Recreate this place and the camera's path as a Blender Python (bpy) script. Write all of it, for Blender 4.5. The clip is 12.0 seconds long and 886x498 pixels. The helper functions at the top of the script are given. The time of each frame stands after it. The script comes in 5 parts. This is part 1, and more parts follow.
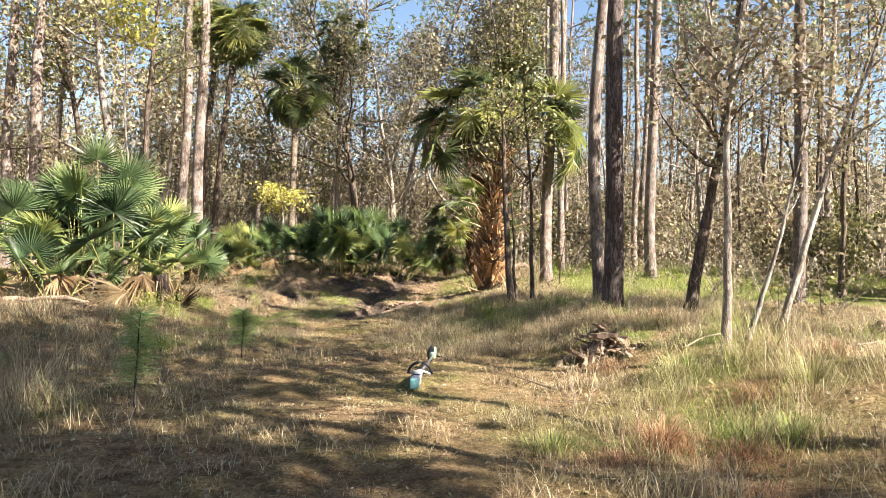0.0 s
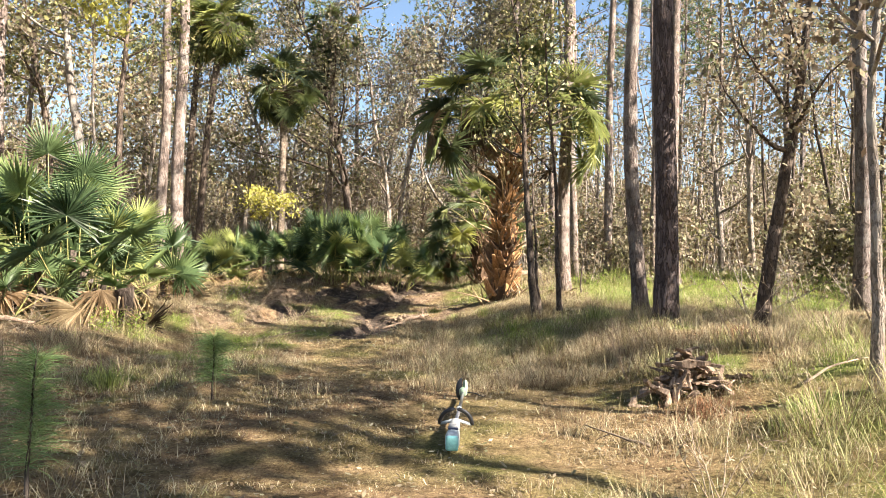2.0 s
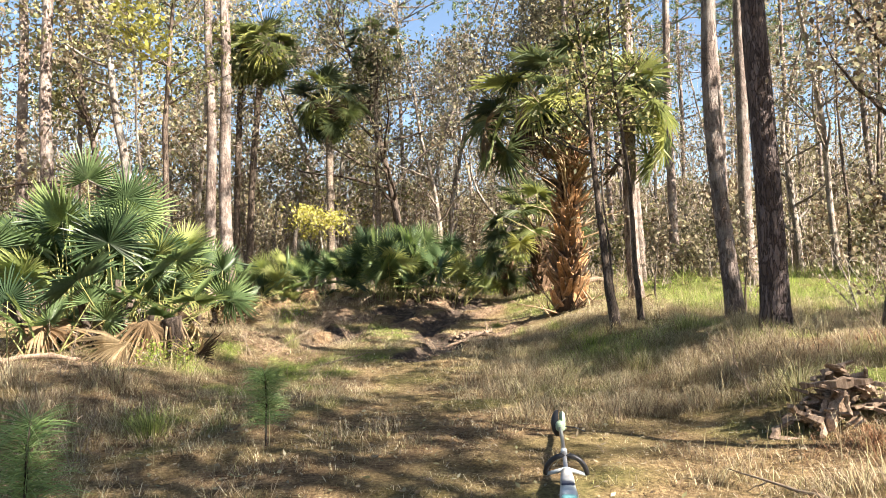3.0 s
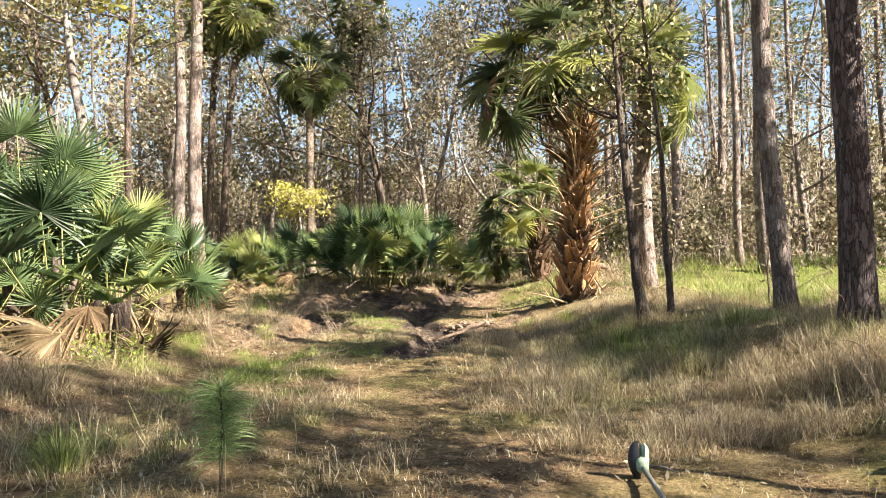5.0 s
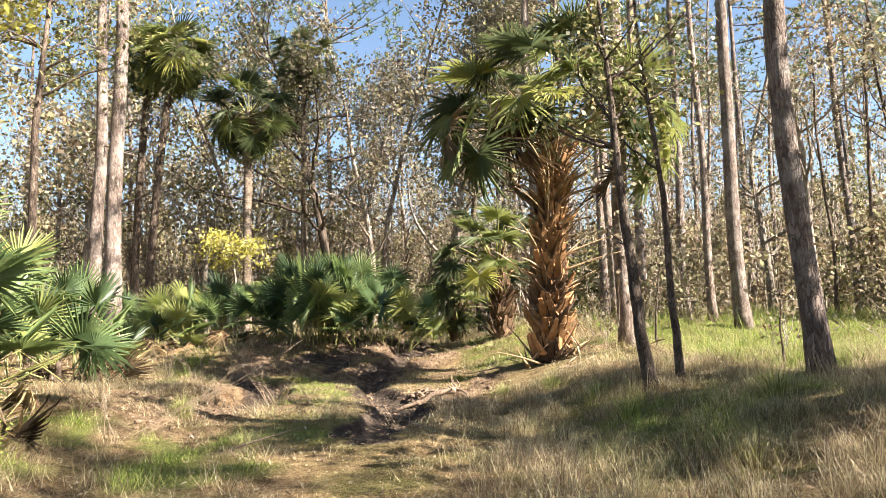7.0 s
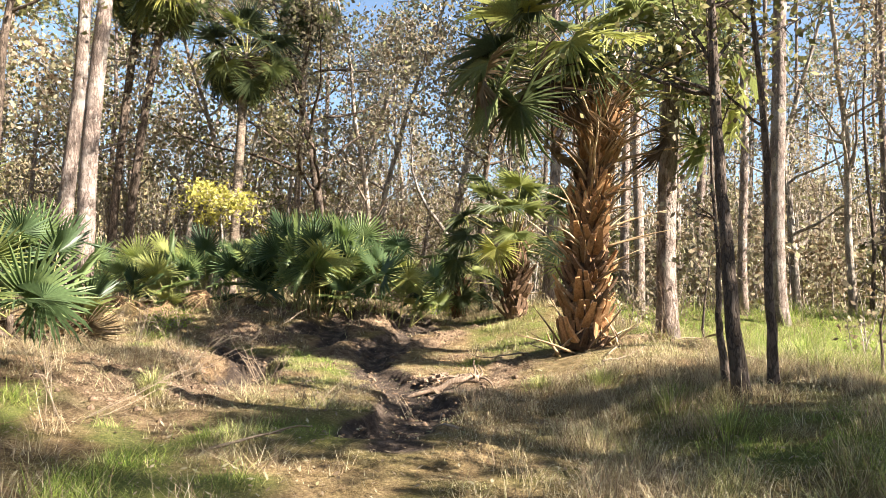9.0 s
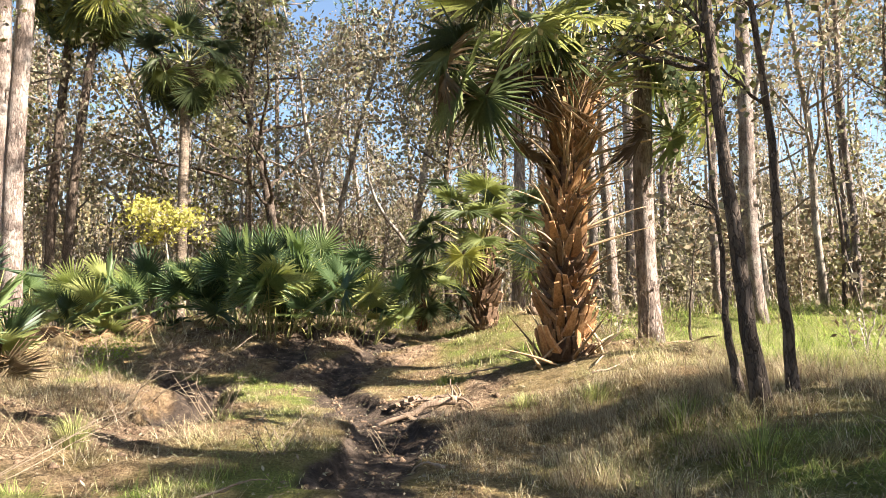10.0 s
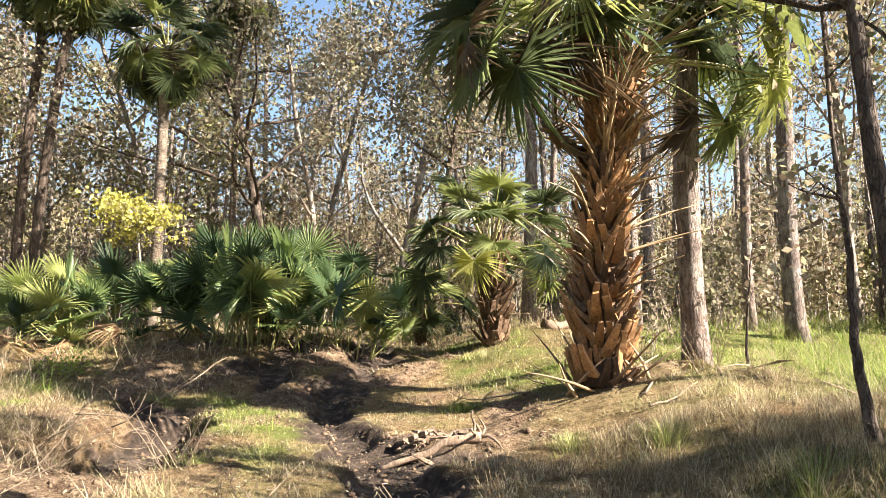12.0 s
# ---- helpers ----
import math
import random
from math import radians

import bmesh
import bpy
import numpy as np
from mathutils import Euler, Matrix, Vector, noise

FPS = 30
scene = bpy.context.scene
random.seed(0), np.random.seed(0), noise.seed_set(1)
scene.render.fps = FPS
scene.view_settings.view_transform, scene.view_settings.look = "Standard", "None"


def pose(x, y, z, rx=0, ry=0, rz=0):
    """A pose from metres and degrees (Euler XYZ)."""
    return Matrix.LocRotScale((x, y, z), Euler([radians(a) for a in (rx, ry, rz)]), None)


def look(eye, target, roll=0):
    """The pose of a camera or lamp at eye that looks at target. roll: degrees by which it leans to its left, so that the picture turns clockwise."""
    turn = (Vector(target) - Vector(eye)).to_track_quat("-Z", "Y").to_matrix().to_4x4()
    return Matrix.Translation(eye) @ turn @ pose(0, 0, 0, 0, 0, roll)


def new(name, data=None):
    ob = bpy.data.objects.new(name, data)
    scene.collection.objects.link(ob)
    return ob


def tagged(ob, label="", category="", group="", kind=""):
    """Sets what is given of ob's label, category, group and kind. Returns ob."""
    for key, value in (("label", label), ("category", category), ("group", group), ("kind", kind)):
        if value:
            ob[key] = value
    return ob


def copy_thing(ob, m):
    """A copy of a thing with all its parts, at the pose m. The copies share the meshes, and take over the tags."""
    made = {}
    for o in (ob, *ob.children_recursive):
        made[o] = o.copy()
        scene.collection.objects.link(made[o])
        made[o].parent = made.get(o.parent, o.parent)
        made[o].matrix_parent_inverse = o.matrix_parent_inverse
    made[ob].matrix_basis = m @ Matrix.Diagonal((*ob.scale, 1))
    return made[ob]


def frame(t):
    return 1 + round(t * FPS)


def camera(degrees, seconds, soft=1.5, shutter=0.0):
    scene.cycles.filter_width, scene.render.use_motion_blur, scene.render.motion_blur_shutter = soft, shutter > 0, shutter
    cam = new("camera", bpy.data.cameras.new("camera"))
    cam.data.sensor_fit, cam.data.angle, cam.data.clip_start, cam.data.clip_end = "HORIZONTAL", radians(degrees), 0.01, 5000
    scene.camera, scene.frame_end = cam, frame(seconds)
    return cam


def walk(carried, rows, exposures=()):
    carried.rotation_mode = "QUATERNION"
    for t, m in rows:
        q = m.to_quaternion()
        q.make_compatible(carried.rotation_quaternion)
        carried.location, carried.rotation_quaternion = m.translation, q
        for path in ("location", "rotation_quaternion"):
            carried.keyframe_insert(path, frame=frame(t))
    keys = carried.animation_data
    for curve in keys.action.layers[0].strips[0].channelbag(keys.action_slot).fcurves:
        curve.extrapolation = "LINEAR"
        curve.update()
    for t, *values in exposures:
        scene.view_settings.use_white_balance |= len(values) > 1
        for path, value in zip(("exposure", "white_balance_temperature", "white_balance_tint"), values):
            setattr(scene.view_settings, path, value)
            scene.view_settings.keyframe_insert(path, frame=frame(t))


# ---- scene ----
cam = camera(65.9, 12.0, soft=0.75)
PATH = [
    (0, (0.591, 1.394, 1.269), (0.511, 3.392, 1.312), 1.8),
    (0.5, (0.521, 1.902, 1.276), (0.396, 3.897, 1.335), 1.0),
    (1, (0.391, 2.4, 1.248), (0.338, 4.398, 1.176), 0.8),
    (1.5, (0.284, 2.881, 1.268), (0.135, 4.875, 1.221), 1.5),
    (2, (0.119, 3.384, 1.264), (0.064, 5.382, 1.33), 1.1),
    (2.5, (-0.012, 4.049, 1.21), (-0.199, 6.038, 1.301), -2.0),
    (3, (-0.2, 4.391, 1.274), (-0.394, 6.379, 1.378), -1.7),
    (3.2, (-0.269, 4.513, 1.272), (-0.366, 6.51, 1.34), -0.1),
    (4.8, (-0.695, 5.833, 1.241), (-0.877, 7.824, 1.27), 0.3),
    (5, (-0.691, 6.038, 1.23), (-0.824, 8.032, 1.294), -1.0),
    (5.5, (-0.741, 6.469, 1.254), (-0.806, 8.457, 1.458), -0.1),
    (6, (-0.953, 6.852, 1.239), (-0.987, 8.847, 1.382), 0.4),
    (6.5, (-0.98, 7.362, 1.248), (-1.038, 9.35, 1.46), 0.8),
    (7, (-1.073, 7.84, 1.269), (-1.034, 9.828, 1.49), -1.4),
    (7.2, (-1.135, 8.047, 1.292), (-1.089, 10.039, 1.467), -1.7),
    (8.8, (-1.653, 9.435, 1.237), (-1.593, 11.431, 1.342), 0.7),
    (9, (-1.643, 9.576, 1.267), (-1.561, 11.569, 1.416), 2.3),
    (9.5, (-1.664, 10.027, 1.29), (-1.481, 12.007, 1.505), 0.3),
    (10, (-1.722, 10.511, 1.291), (-1.518, 12.492, 1.475), -0.5),
    (10.5, (-1.732, 10.937, 1.331), (-1.567, 12.918, 1.552), -0.7),
    (11, (-1.871, 11.345, 1.355), (-1.613, 13.308, 1.638), 0.3),
    (11.5, (-1.853, 11.813, 1.338), (-1.665, 13.78, 1.643), -0.5),
    (12, (-1.902, 12.169, 1.349), (-1.663, 14.143, 1.56), 0.3),
]
walk(cam, [(t, look(eye, target, roll)) for t, eye, target, roll in PATH],
     ((0, 2.38), (5, 2.42), (9, 2.46), (12, 2.54)))

# ---- light ----
SUN_EL, SUN_AZ = radians(36), math.atan2(0.89, -0.46)   # azimuth from +y towards +x
world = bpy.data.worlds.new("sky")
scene.world = world
world.use_nodes = True
wn = world.node_tree.nodes
sky = wn.new("ShaderNodeTexSky")
sky.sky_type, sky.sun_disc = "NISHITA", False
sky.sun_elevation, sky.sun_rotation = SUN_EL, SUN_AZ
wn["Background"].inputs["Strength"].default_value = 0.05
world.node_tree.links.new(sky.outputs[0], wn["Background"].inputs["Color"])
sun = new("sun", bpy.data.lights.new("sun", "SUN"))
sun.data.energy, sun.data.angle, sun.data.color = 5.0, radians(0.5), (1.0, 0.90, 0.79)
to_sun = Vector((math.sin(SUN_AZ) * math.cos(SUN_EL), math.cos(SUN_AZ) * math.cos(SUN_EL), math.sin(SUN_EL)))
sun.matrix_world = look(to_sun * 60, (0, 0, 0))

# ---- terrain shape ----
RNG = np.random.default_rng(7)
GRID = RNG.random((64, 64))


def vnoise(x, y, size):
    """Smooth value noise, 0 to 1."""
    u, v = np.asarray(x) / size + 640.0, np.asarray(y) / size + 640.0
    i, j = np.floor(u).astype(int), np.floor(v).astype(int)
    a, b = u - i, v - j
    a, b = a * a * (3 - 2 * a), b * b * (3 - 2 * b)
    g = lambda p, q: GRID[p % 64, q % 64]
    return (g(i, j) * (1 - a) + g(i + 1, j) * a) * (1 - b) + (g(i, j + 1) * (1 - a) + g(i + 1, j + 1) * a) * b


def sm(a):
    a = np.clip(a, 0, 1)
    return a * a * (3 - 2 * a)


def dip(x, y, cx, cy, rx, ry):
    return np.exp(-((x - cx) / rx) ** 2 - ((y - cy) / ry) ** 2)


def mud(x, y):
    """How muddy the ground is, 0 to 1: two wheel ruts and a washed-out hollow."""
    wob = 0.35 * (vnoise(x, y, 0.7) - 0.5) + 0.25 * (vnoise(x, y, 0.25) - 0.5)
    line = -1.6 - 0.55 * sm((y - 17) / 3.5) + 0.4 * sm((y - 23) / 2.5) - 0.12 * np.sin(y * 0.9)
    rut = np.exp(-((x - line + wob) / 0.42) ** 2) * sm((y - 14.5) / 1.5) * (1 - sm((y - 26.5) / 3))
    line2 = -3.3 + 0.18 * np.sin(y * 0.8)
    rut2 = 1.0 * np.exp(-((x - line2 + wob) / 0.26) ** 2) * sm((y - 22.5) / 1.5) * (1 - sm((y - 29) / 2))
    hollow = dip(x + wob, y + wob, -3.95, 18.8, 0.45, 0.8) + dip(x + wob, y + wob, -4.2, 20.4, 0.5, 0.8) + dip(x + wob, y - wob, -4.4, 21.8, 0.55, 0.5) + 0.8 * dip(x + wob, y, -3.7, 24.3, 0.7, 0.6)
    side = 0.4 * dip(x + wob, y, -1.0, 18.5, 0.5, 0.35)
    patch = 0.62 + 0.3 * (1 - sm((y - 18.5) / 2)) + 1.0 * sm((vnoise(x + 3, y, 0.7) - 0.34) / 0.3)
    return np.clip((rut + rut2) * patch + hollow + side, 0, 1)


def soil(x, y):
    """Bare, churned earth round the ruts, 0 to 1."""
    zone = sm((x + 6.2) / 1.2) * (1 - sm((x + 0.2) / 0.9)) * sm((y - 15.5) / 2.5) * (1 - sm((y - 25.5) / 2.5))
    sand = dip(x, y, 2.6, 20.5, 1.6, 1.1) + 0.8 * dip(x, y, -6.8, 13.2, 2.8, 0.7) + 0.9 * dip(x, y, -4.6, 17.4, 1.1, 2.2)
    return np.clip(zone * sm((vnoise(x, y, 0.75) - 0.36) / 0.25) + sand * sm((vnoise(x, y, 0.4) - 0.15) / 0.3), 0, 1)


def height(x, y):
    x, y = np.asarray(x, float), np.asarray(y, float)
    e = np.clip(1.9 - 0.24 * (y - 7), -0.7, 2.2)
    h = 0.52 * sm((x - e) / 2.6) + 0.60 * sm((y - 21.5) / 5.5) * sm((x + 14) / 12) + 0.16 * sm((-x - 3.5) / 3) + 0.30 * sm((y - 22.0) / 4.5) * sm((-x - 0.6) / 2.4)
    wet = mud(x, y)
    ragged = 0.5 * (vnoise(x, y, 0.4) - 0.5) + 0.25 * (vnoise(x, y, 0.17) - 0.5)
    h = h - 0.09 * wet - 0.10 * sm((wet + 0.6 * ragged - 0.35) / 0.22) - 0.30 * sm((dip(x + ragged, y + ragged, -4.15, 20.1, 0.7, 2.0) - 0.42) / 0.2)
    rough = soil(x, y)
    h = h + rough * (0.10 * (vnoise(x, y, 0.55) - 0.5) + 0.13 * (vnoise(x + 9, y, 0.21) - 0.5))
    h = h + 0.14 * sm((y - 10) / 8) * (1 - 0.9 * dip(x, y, 1.9, 15.6, 1.7, 2.0)) + 0.12 * dip(x, y, 2.2, 21.3, 1.8, 2.0) + 0.14 * sm((-x - 3.8) / 1.6) * sm((y - 8) / 4) * (1 - sm((y - 18) / 4))
    near = np.exp(-((x + 0.5) ** 2 + (y - 14) ** 2) / 900.0)
    h = h + near * (0.10 * (vnoise(x, y, 1.3) - 0.5) + 0.07 * (vnoise(x, y, 0.45) - 0.5))
    return h + 1.2 * (vnoise(x, y, 23.0) - 0.5) * sm((np.hypot(x, y - 14) - 22) / 30)


def ground_z(x, y):
    return float(height(x, y))


# ---- material helpers ----
def shader(name, roughness=0.8, spec=0.3):
    m = bpy.data.materials.new(name)
    m.use_nodes = True
    b = m.node_tree.nodes["Principled BSDF"]
    b.inputs["Roughness"].default_value = roughness
    b.inputs["Specular IOR Level"].default_value = spec
    return m, m.node_tree.nodes, m.node_tree.links, b


def ramp(nodes, stops):
    r = nodes.new("ShaderNodeValToRGB")
    el = r.color_ramp.elements
    while len(el) < len(stops):
        el.new(0.5)
    for k, (p, c) in enumerate(stops):
        el[k].position, el[k].color = p, (*c, 1)
    return r


def noise_tex(nodes, links, vec, scale, detail=4.0, rough=0.6):
    n = nodes.new("ShaderNodeTexNoise")
    n.inputs["Scale"].default_value, n.inputs["Detail"].default_value, n.inputs["Roughness"].default_value = scale, detail, rough
    if vec is not None:
        links.new(vec, n.inputs["Vector"])
    return n


def mix(nodes, links, fac, a, b, kind="MIX"):
    m = nodes.new("ShaderNodeMix")
    m.data_type, m.blend_type = "RGBA", kind
    for socket, v in ((m.inputs[0], fac), (m.inputs[6], a), (m.inputs[7], b)):
        if isinstance(v, (int, float)):
            socket.default_value = v
        elif isinstance(v, tuple):
            socket.default_value = (*v, 1)
        else:
            links.new(v, socket)
    return m.outputs[2]


def bark(name, stops, plate, stretch, bump, rough=0.9, patch=None):
    """Bark: long plates cut by dark furrows, fine grain, and pale lichen patches."""
    m, n, l, b = shader(name, rough, 0.2)
    tc = n.new("ShaderNodeTexCoord")
    mp = n.new("ShaderNodeMapping")
    mp.inputs["Scale"].default_value = (1, 1, stretch)
    l.new(tc.outputs["Object"], mp.inputs["Vector"])
    warp = noise_tex(n, l, mp.outputs[0], plate * 0.7, 3)
    shift = mix(n, l, 0.12, mp.outputs[0], warp.outputs["Color"], "ADD")
    v = n.new("ShaderNodeTexVoronoi")
    v.feature = "DISTANCE_TO_EDGE"
    v.inputs["Scale"].default_value = plate
    l.new(shift, v.inputs["Vector"])
    v2 = n.new("ShaderNodeTexVoronoi")
    v2.inputs["Scale"].default_value = plate
    l.new(shift, v2.inputs["Vector"])
    g = noise_tex(n, l, mp.outputs[0], plate * 6, 5)
    edge = ramp(n, [(0.0, (0.25, 0.25, 0.25)), (0.13, (1, 1, 1))])
    l.new(v.outputs["Distance"], edge.inputs[0])
    tone = ramp(n, stops)
    fac = n.new("ShaderNodeMath")
    fac.operation = "MULTIPLY_ADD"
    sep = n.new("ShaderNodeSeparateColor")
    l.new(v2.outputs["Color"], sep.inputs[0])
    l.new(sep.outputs[0], fac.inputs[0])
    fac.inputs[1].default_value = 0.5
    half = n.new("ShaderNodeMath")
    half.operation = "MULTIPLY"
    half.inputs[1].default_value = 0.55
    l.new(g.outputs["Fac"], half.inputs[0])
    l.new(half.outputs[0], fac.inputs[2])
    l.new(fac.outputs[0], tone.inputs[0])
    col = mix(n, l, edge.outputs[0], tuple(0.6 * c for c in stops[0][1]), tone.outputs[0])
    if patch:
        big = noise_tex(n, l, tc.outputs["Object"], 1.6, 5, 0.65)
        sel = ramp(n, [(0.5, (0, 0, 0)), (0.62, (0.75, 0.75, 0.75))])
        l.new(big.outputs["Fac"], sel.inputs[0])
        col = mix(n, l, sel.outputs[0], col, patch)
    info = n.new("ShaderNodeObjectInfo")
    var = ramp(n, [(0, (0.75, 0.75, 0.75)), (1, (1.2, 1.15, 1.1))])
    l.new(info.outputs["Random"], var.inputs[0])
    col = mix(n, l, 1.0, col, var.outputs[0], "MULTIPLY")
    l.new(col, b.inputs["Base Color"])
    hgt = n.new("ShaderNodeMath")
    hgt.operation = "MULTIPLY_ADD"
    l.new(g.outputs["Fac"], hgt.inputs[0])
    hgt.inputs[1].default_value = 0.5
    l.new(edge.outputs[0], hgt.inputs[2])
    bp = n.new("ShaderNodeBump")
    bp.inputs["Strength"].default_value, bp.inputs["Distance"].default_value = bump, 0.03
    l.new(hgt.outputs[0], bp.inputs["Height"])
    l.new(bp.outputs[0], b.inputs["Normal"])
    return m


def foliage(name, stops, through_light=0.35, rough=0.55, spec=0.35, by_object=False, grain=30.0):
    """Leaf or blade: tone by piece, fine mottling, some light let through."""
    m, n, l, b = shader(name, rough, spec)
    if by_object:
        src = n.new("ShaderNodeObjectInfo").outputs["Random"]
    else:
        src = n.new("ShaderNodeNewGeometry").outputs["Random Per Island"]
    tone = ramp(n, stops)
    l.new(src, tone.inputs[0])
    tc = n.new("ShaderNodeTexCoord")
    g = noise_tex(n, l, tc.outputs["Object"], grain, 3)
    sh = ramp(n, [(0.3, (0.72, 0.72, 0.72)), (0.7, (1.2, 1.2, 1.15))])
    l.new(g.outputs["Fac"], sh.inputs[0])
    col = mix(n, l, 1.0, tone.outputs[0], sh.outputs[0], "MULTIPLY")
    l.new(col, b.inputs["Base Color"])
    tr = n.new("ShaderNodeBsdfTranslucent")
    l.new(col, tr.inputs["Color"])
    ms = n.new("ShaderNodeMixShader")
    ms.inputs[0].default_value = through_light
    l.new(b.outputs[0], ms.inputs[1])
    l.new(tr.outputs[0], ms.inputs[2])
    l.new(ms.outputs[0], n["Material Output"].inputs["Surface"])
    return m


def wood(name, stops, scale=(6, 6, 1.2), rough=0.85, bump=0.5):
    m, n, l, b = shader(name, rough, 0.2)
    tc = n.new("ShaderNodeTexCoord")
    mp = n.new("ShaderNodeMapping")
    mp.inputs["Scale"].default_value = scale
    l.new(tc.outputs["Object"], mp.inputs["Vector"])
    a = noise_tex(n, l, mp.outputs[0], 7, 6, 0.7)
    t = ramp(n, stops)
    l.new(a.outputs["Fac"], t.inputs[0])
    big = noise_tex(n, l, tc.outputs["Object"], 2.5, 3)
    sh = ramp(n, [(0.35, (0.7, 0.68, 0.66)), (0.65, (1.15, 1.12, 1.1))])
    l.new(big.outputs["Fac"], sh.inputs[0])
    info = n.new("ShaderNodeObjectInfo")
    var = ramp(n, [(0, (0.6, 0.58, 0.56)), (1, (1.25, 1.2, 1.15))])
    l.new(info.outputs["Random"], var.inputs[0])
    col = mix(n, l, 1.0, t.outputs[0], sh.outputs[0], "MULTIPLY")
    col = mix(n, l, 1.0, col, var.outputs[0], "MULTIPLY")
    l.new(col, b.inputs["Base Color"])
    bp = n.new("ShaderNodeBump")
    bp.inputs["Strength"].default_value, bp.inputs["Distance"].default_value = bump, 0.02
    l.new(a.outputs["Fac"], bp.inputs["Height"])
    l.new(bp.outputs[0], b.inputs["Normal"])
    return m


M_PINE = bark("pine_bark", [(0.2, (0.12, 0.092, 0.08)), (0.5, (0.22, 0.175, 0.15)), (0.85, (0.36, 0.30, 0.265))], 22, 0.26, 0.9, patch=(0.36, 0.33, 0.30))
M_DARKPINE = bark("dark_pine_bark", [(0.2, (0.07, 0.052, 0.048)), (0.5, (0.145, 0.112, 0.105)), (0.85, (0.25, 0.205, 0.195))], 20, 0.24, 1.0)
M_OAK = bark("hardwood_bark", [(0.2, (0.13, 0.11, 0.09)), (0.5, (0.25, 0.21, 0.175)), (0.85, (0.40, 0.35, 0.30))], 26, 0.3, 0.5, patch=(0.46, 0.44, 0.39))
M_DARKBARK = bark("dark_bark", [(0.2, (0.05, 0.038, 0.03)), (0.5, (0.11, 0.085, 0.066)), (0.85, (0.20, 0.16, 0.13))], 20, 0.3, 0.6)
M_PALMTRUNK = bark("palm_trunk", [(0.2, (0.11, 0.085, 0.065)), (0.5, (0.24, 0.19, 0.145)), (0.85, (0.36, 0.30, 0.24))], 12, 2.2, 0.6)
M_BOOT = wood("palm_boot", [(0.25, (0.14, 0.075, 0.035)), (0.5, (0.36, 0.21, 0.10)), (0.75, (0.55, 0.36, 0.20))])
M_OLDBOOT_GAP = wood("old_palm_boot_and_gap_shade", [(0.25, (0.05, 0.032, 0.022)), (0.5, (0.13, 0.085, 0.055)), (0.75, (0.26, 0.18, 0.12))])
M_DEADWOOD = wood("rotten_wood", [(0.25, (0.08, 0.058, 0.042)), (0.5, (0.25, 0.19, 0.14)), (0.75, (0.46, 0.38, 0.30))])
M_CLOD = wood("earth_clod", [(0.3, (0.07, 0.05, 0.037)), (0.5, (0.18, 0.13, 0.09)), (0.7, (0.33, 0.25, 0.18))], (9, 9, 9), 0.95)
M_TWIG = wood("dry_twig", [(0.25, (0.20, 0.16, 0.12)), (0.75, (0.44, 0.37, 0.28))])
M_FAN = foliage("palmetto_green", [(0.0, (0.05, 0.085, 0.042)), (0.35, (0.11, 0.165, 0.07)), (0.7, (0.21, 0.28, 0.10)), (1.0, (0.40, 0.42, 0.15))], 0.4, 0.45, 0.45, True)
M_CAB = foliage("cabbage_palm_green", [(0.0, (0.055, 0.075, 0.045)), (0.45, (0.12, 0.15, 0.065)), (0.8, (0.24, 0.27, 0.09)), (1.0, (0.42, 0.42, 0.13))], 0.45, 0.42, 0.45, True)
M_STEM = foliage("palm_stem", [(0.0, (0.20, 0.22, 0.07)), (1.0, (0.38, 0.34, 0.14))], 0.05, 0.45, 0.4, True)
M_DRYSTEM = foliage("dry_palm_stem", [(0.0, (0.16, 0.10, 0.055)), (0.6, (0.34, 0.24, 0.14)), (1.0, (0.56, 0.43, 0.27))], 0.05, 0.6, 0.3, True)
M_DEADFAN = foliage("dead_frond", [(0.0, (0.16, 0.10, 0.06)), (0.5, (0.30, 0.21, 0.12)), (1.0, (0.46, 0.36, 0.20))], 0.2, 0.8, 0.15, True)
M_BROWNFAN = foliage("brown_frond", [(0.0, (0.07, 0.05, 0.035)), (0.6, (0.14, 0.10, 0.065)), (1.0, (0.26, 0.20, 0.12))], 0.2, 0.75, 0.2, True)
M_TAN = foliage("tan_leaves", [(0.0, (0.15, 0.10, 0.06)), (0.35, (0.27, 0.21, 0.14)), (0.6, (0.37, 0.31, 0.215)), (0.8, (0.24, 0.24, 0.12)), (1.0, (0.52, 0.47, 0.34))], 0.48, 0.6, 0.3)
M_OLIVE = foliage("olive_leaves", [(0.0, (0.065, 0.07, 0.028)), (0.4, (0.15, 0.15, 0.055)), (0.7, (0.25, 0.23, 0.09)), (1.0, (0.40, 0.35, 0.16))], 0.3, 0.5, 0.4)
M_GREYTWIG = foliage("grey_moss_leaves", [(0.0, (0.12, 0.11, 0.08)), (0.5, (0.22, 0.19, 0.13)), (0.8, (0.34, 0.30, 0.20)), (1.0, (0.24, 0.25, 0.11))], 0.45, 0.8, 0.15)
M_YELLOW = foliage("yellow_leaves", [(0.0, (0.26, 0.24, 0.05)), (0.6, (0.44, 0.41, 0.09)), (1.0, (0.56, 0.53, 0.19))], 0.4, 0.6, 0.25)
M_NEEDLE = foliage("pine_needles", [(0.0, (0.055, 0.085, 0.025)), (0.6, (0.11, 0.15, 0.045)), (1.0, (0.21, 0.23, 0.075))], 0.25, 0.5, 0.4)
M_SEEDLING = foliage("seedling_needles", [(0.0, (0.13, 0.21, 0.07)), (1.0, (0.30, 0.40, 0.15))], 0.3, 0.5, 0.4)
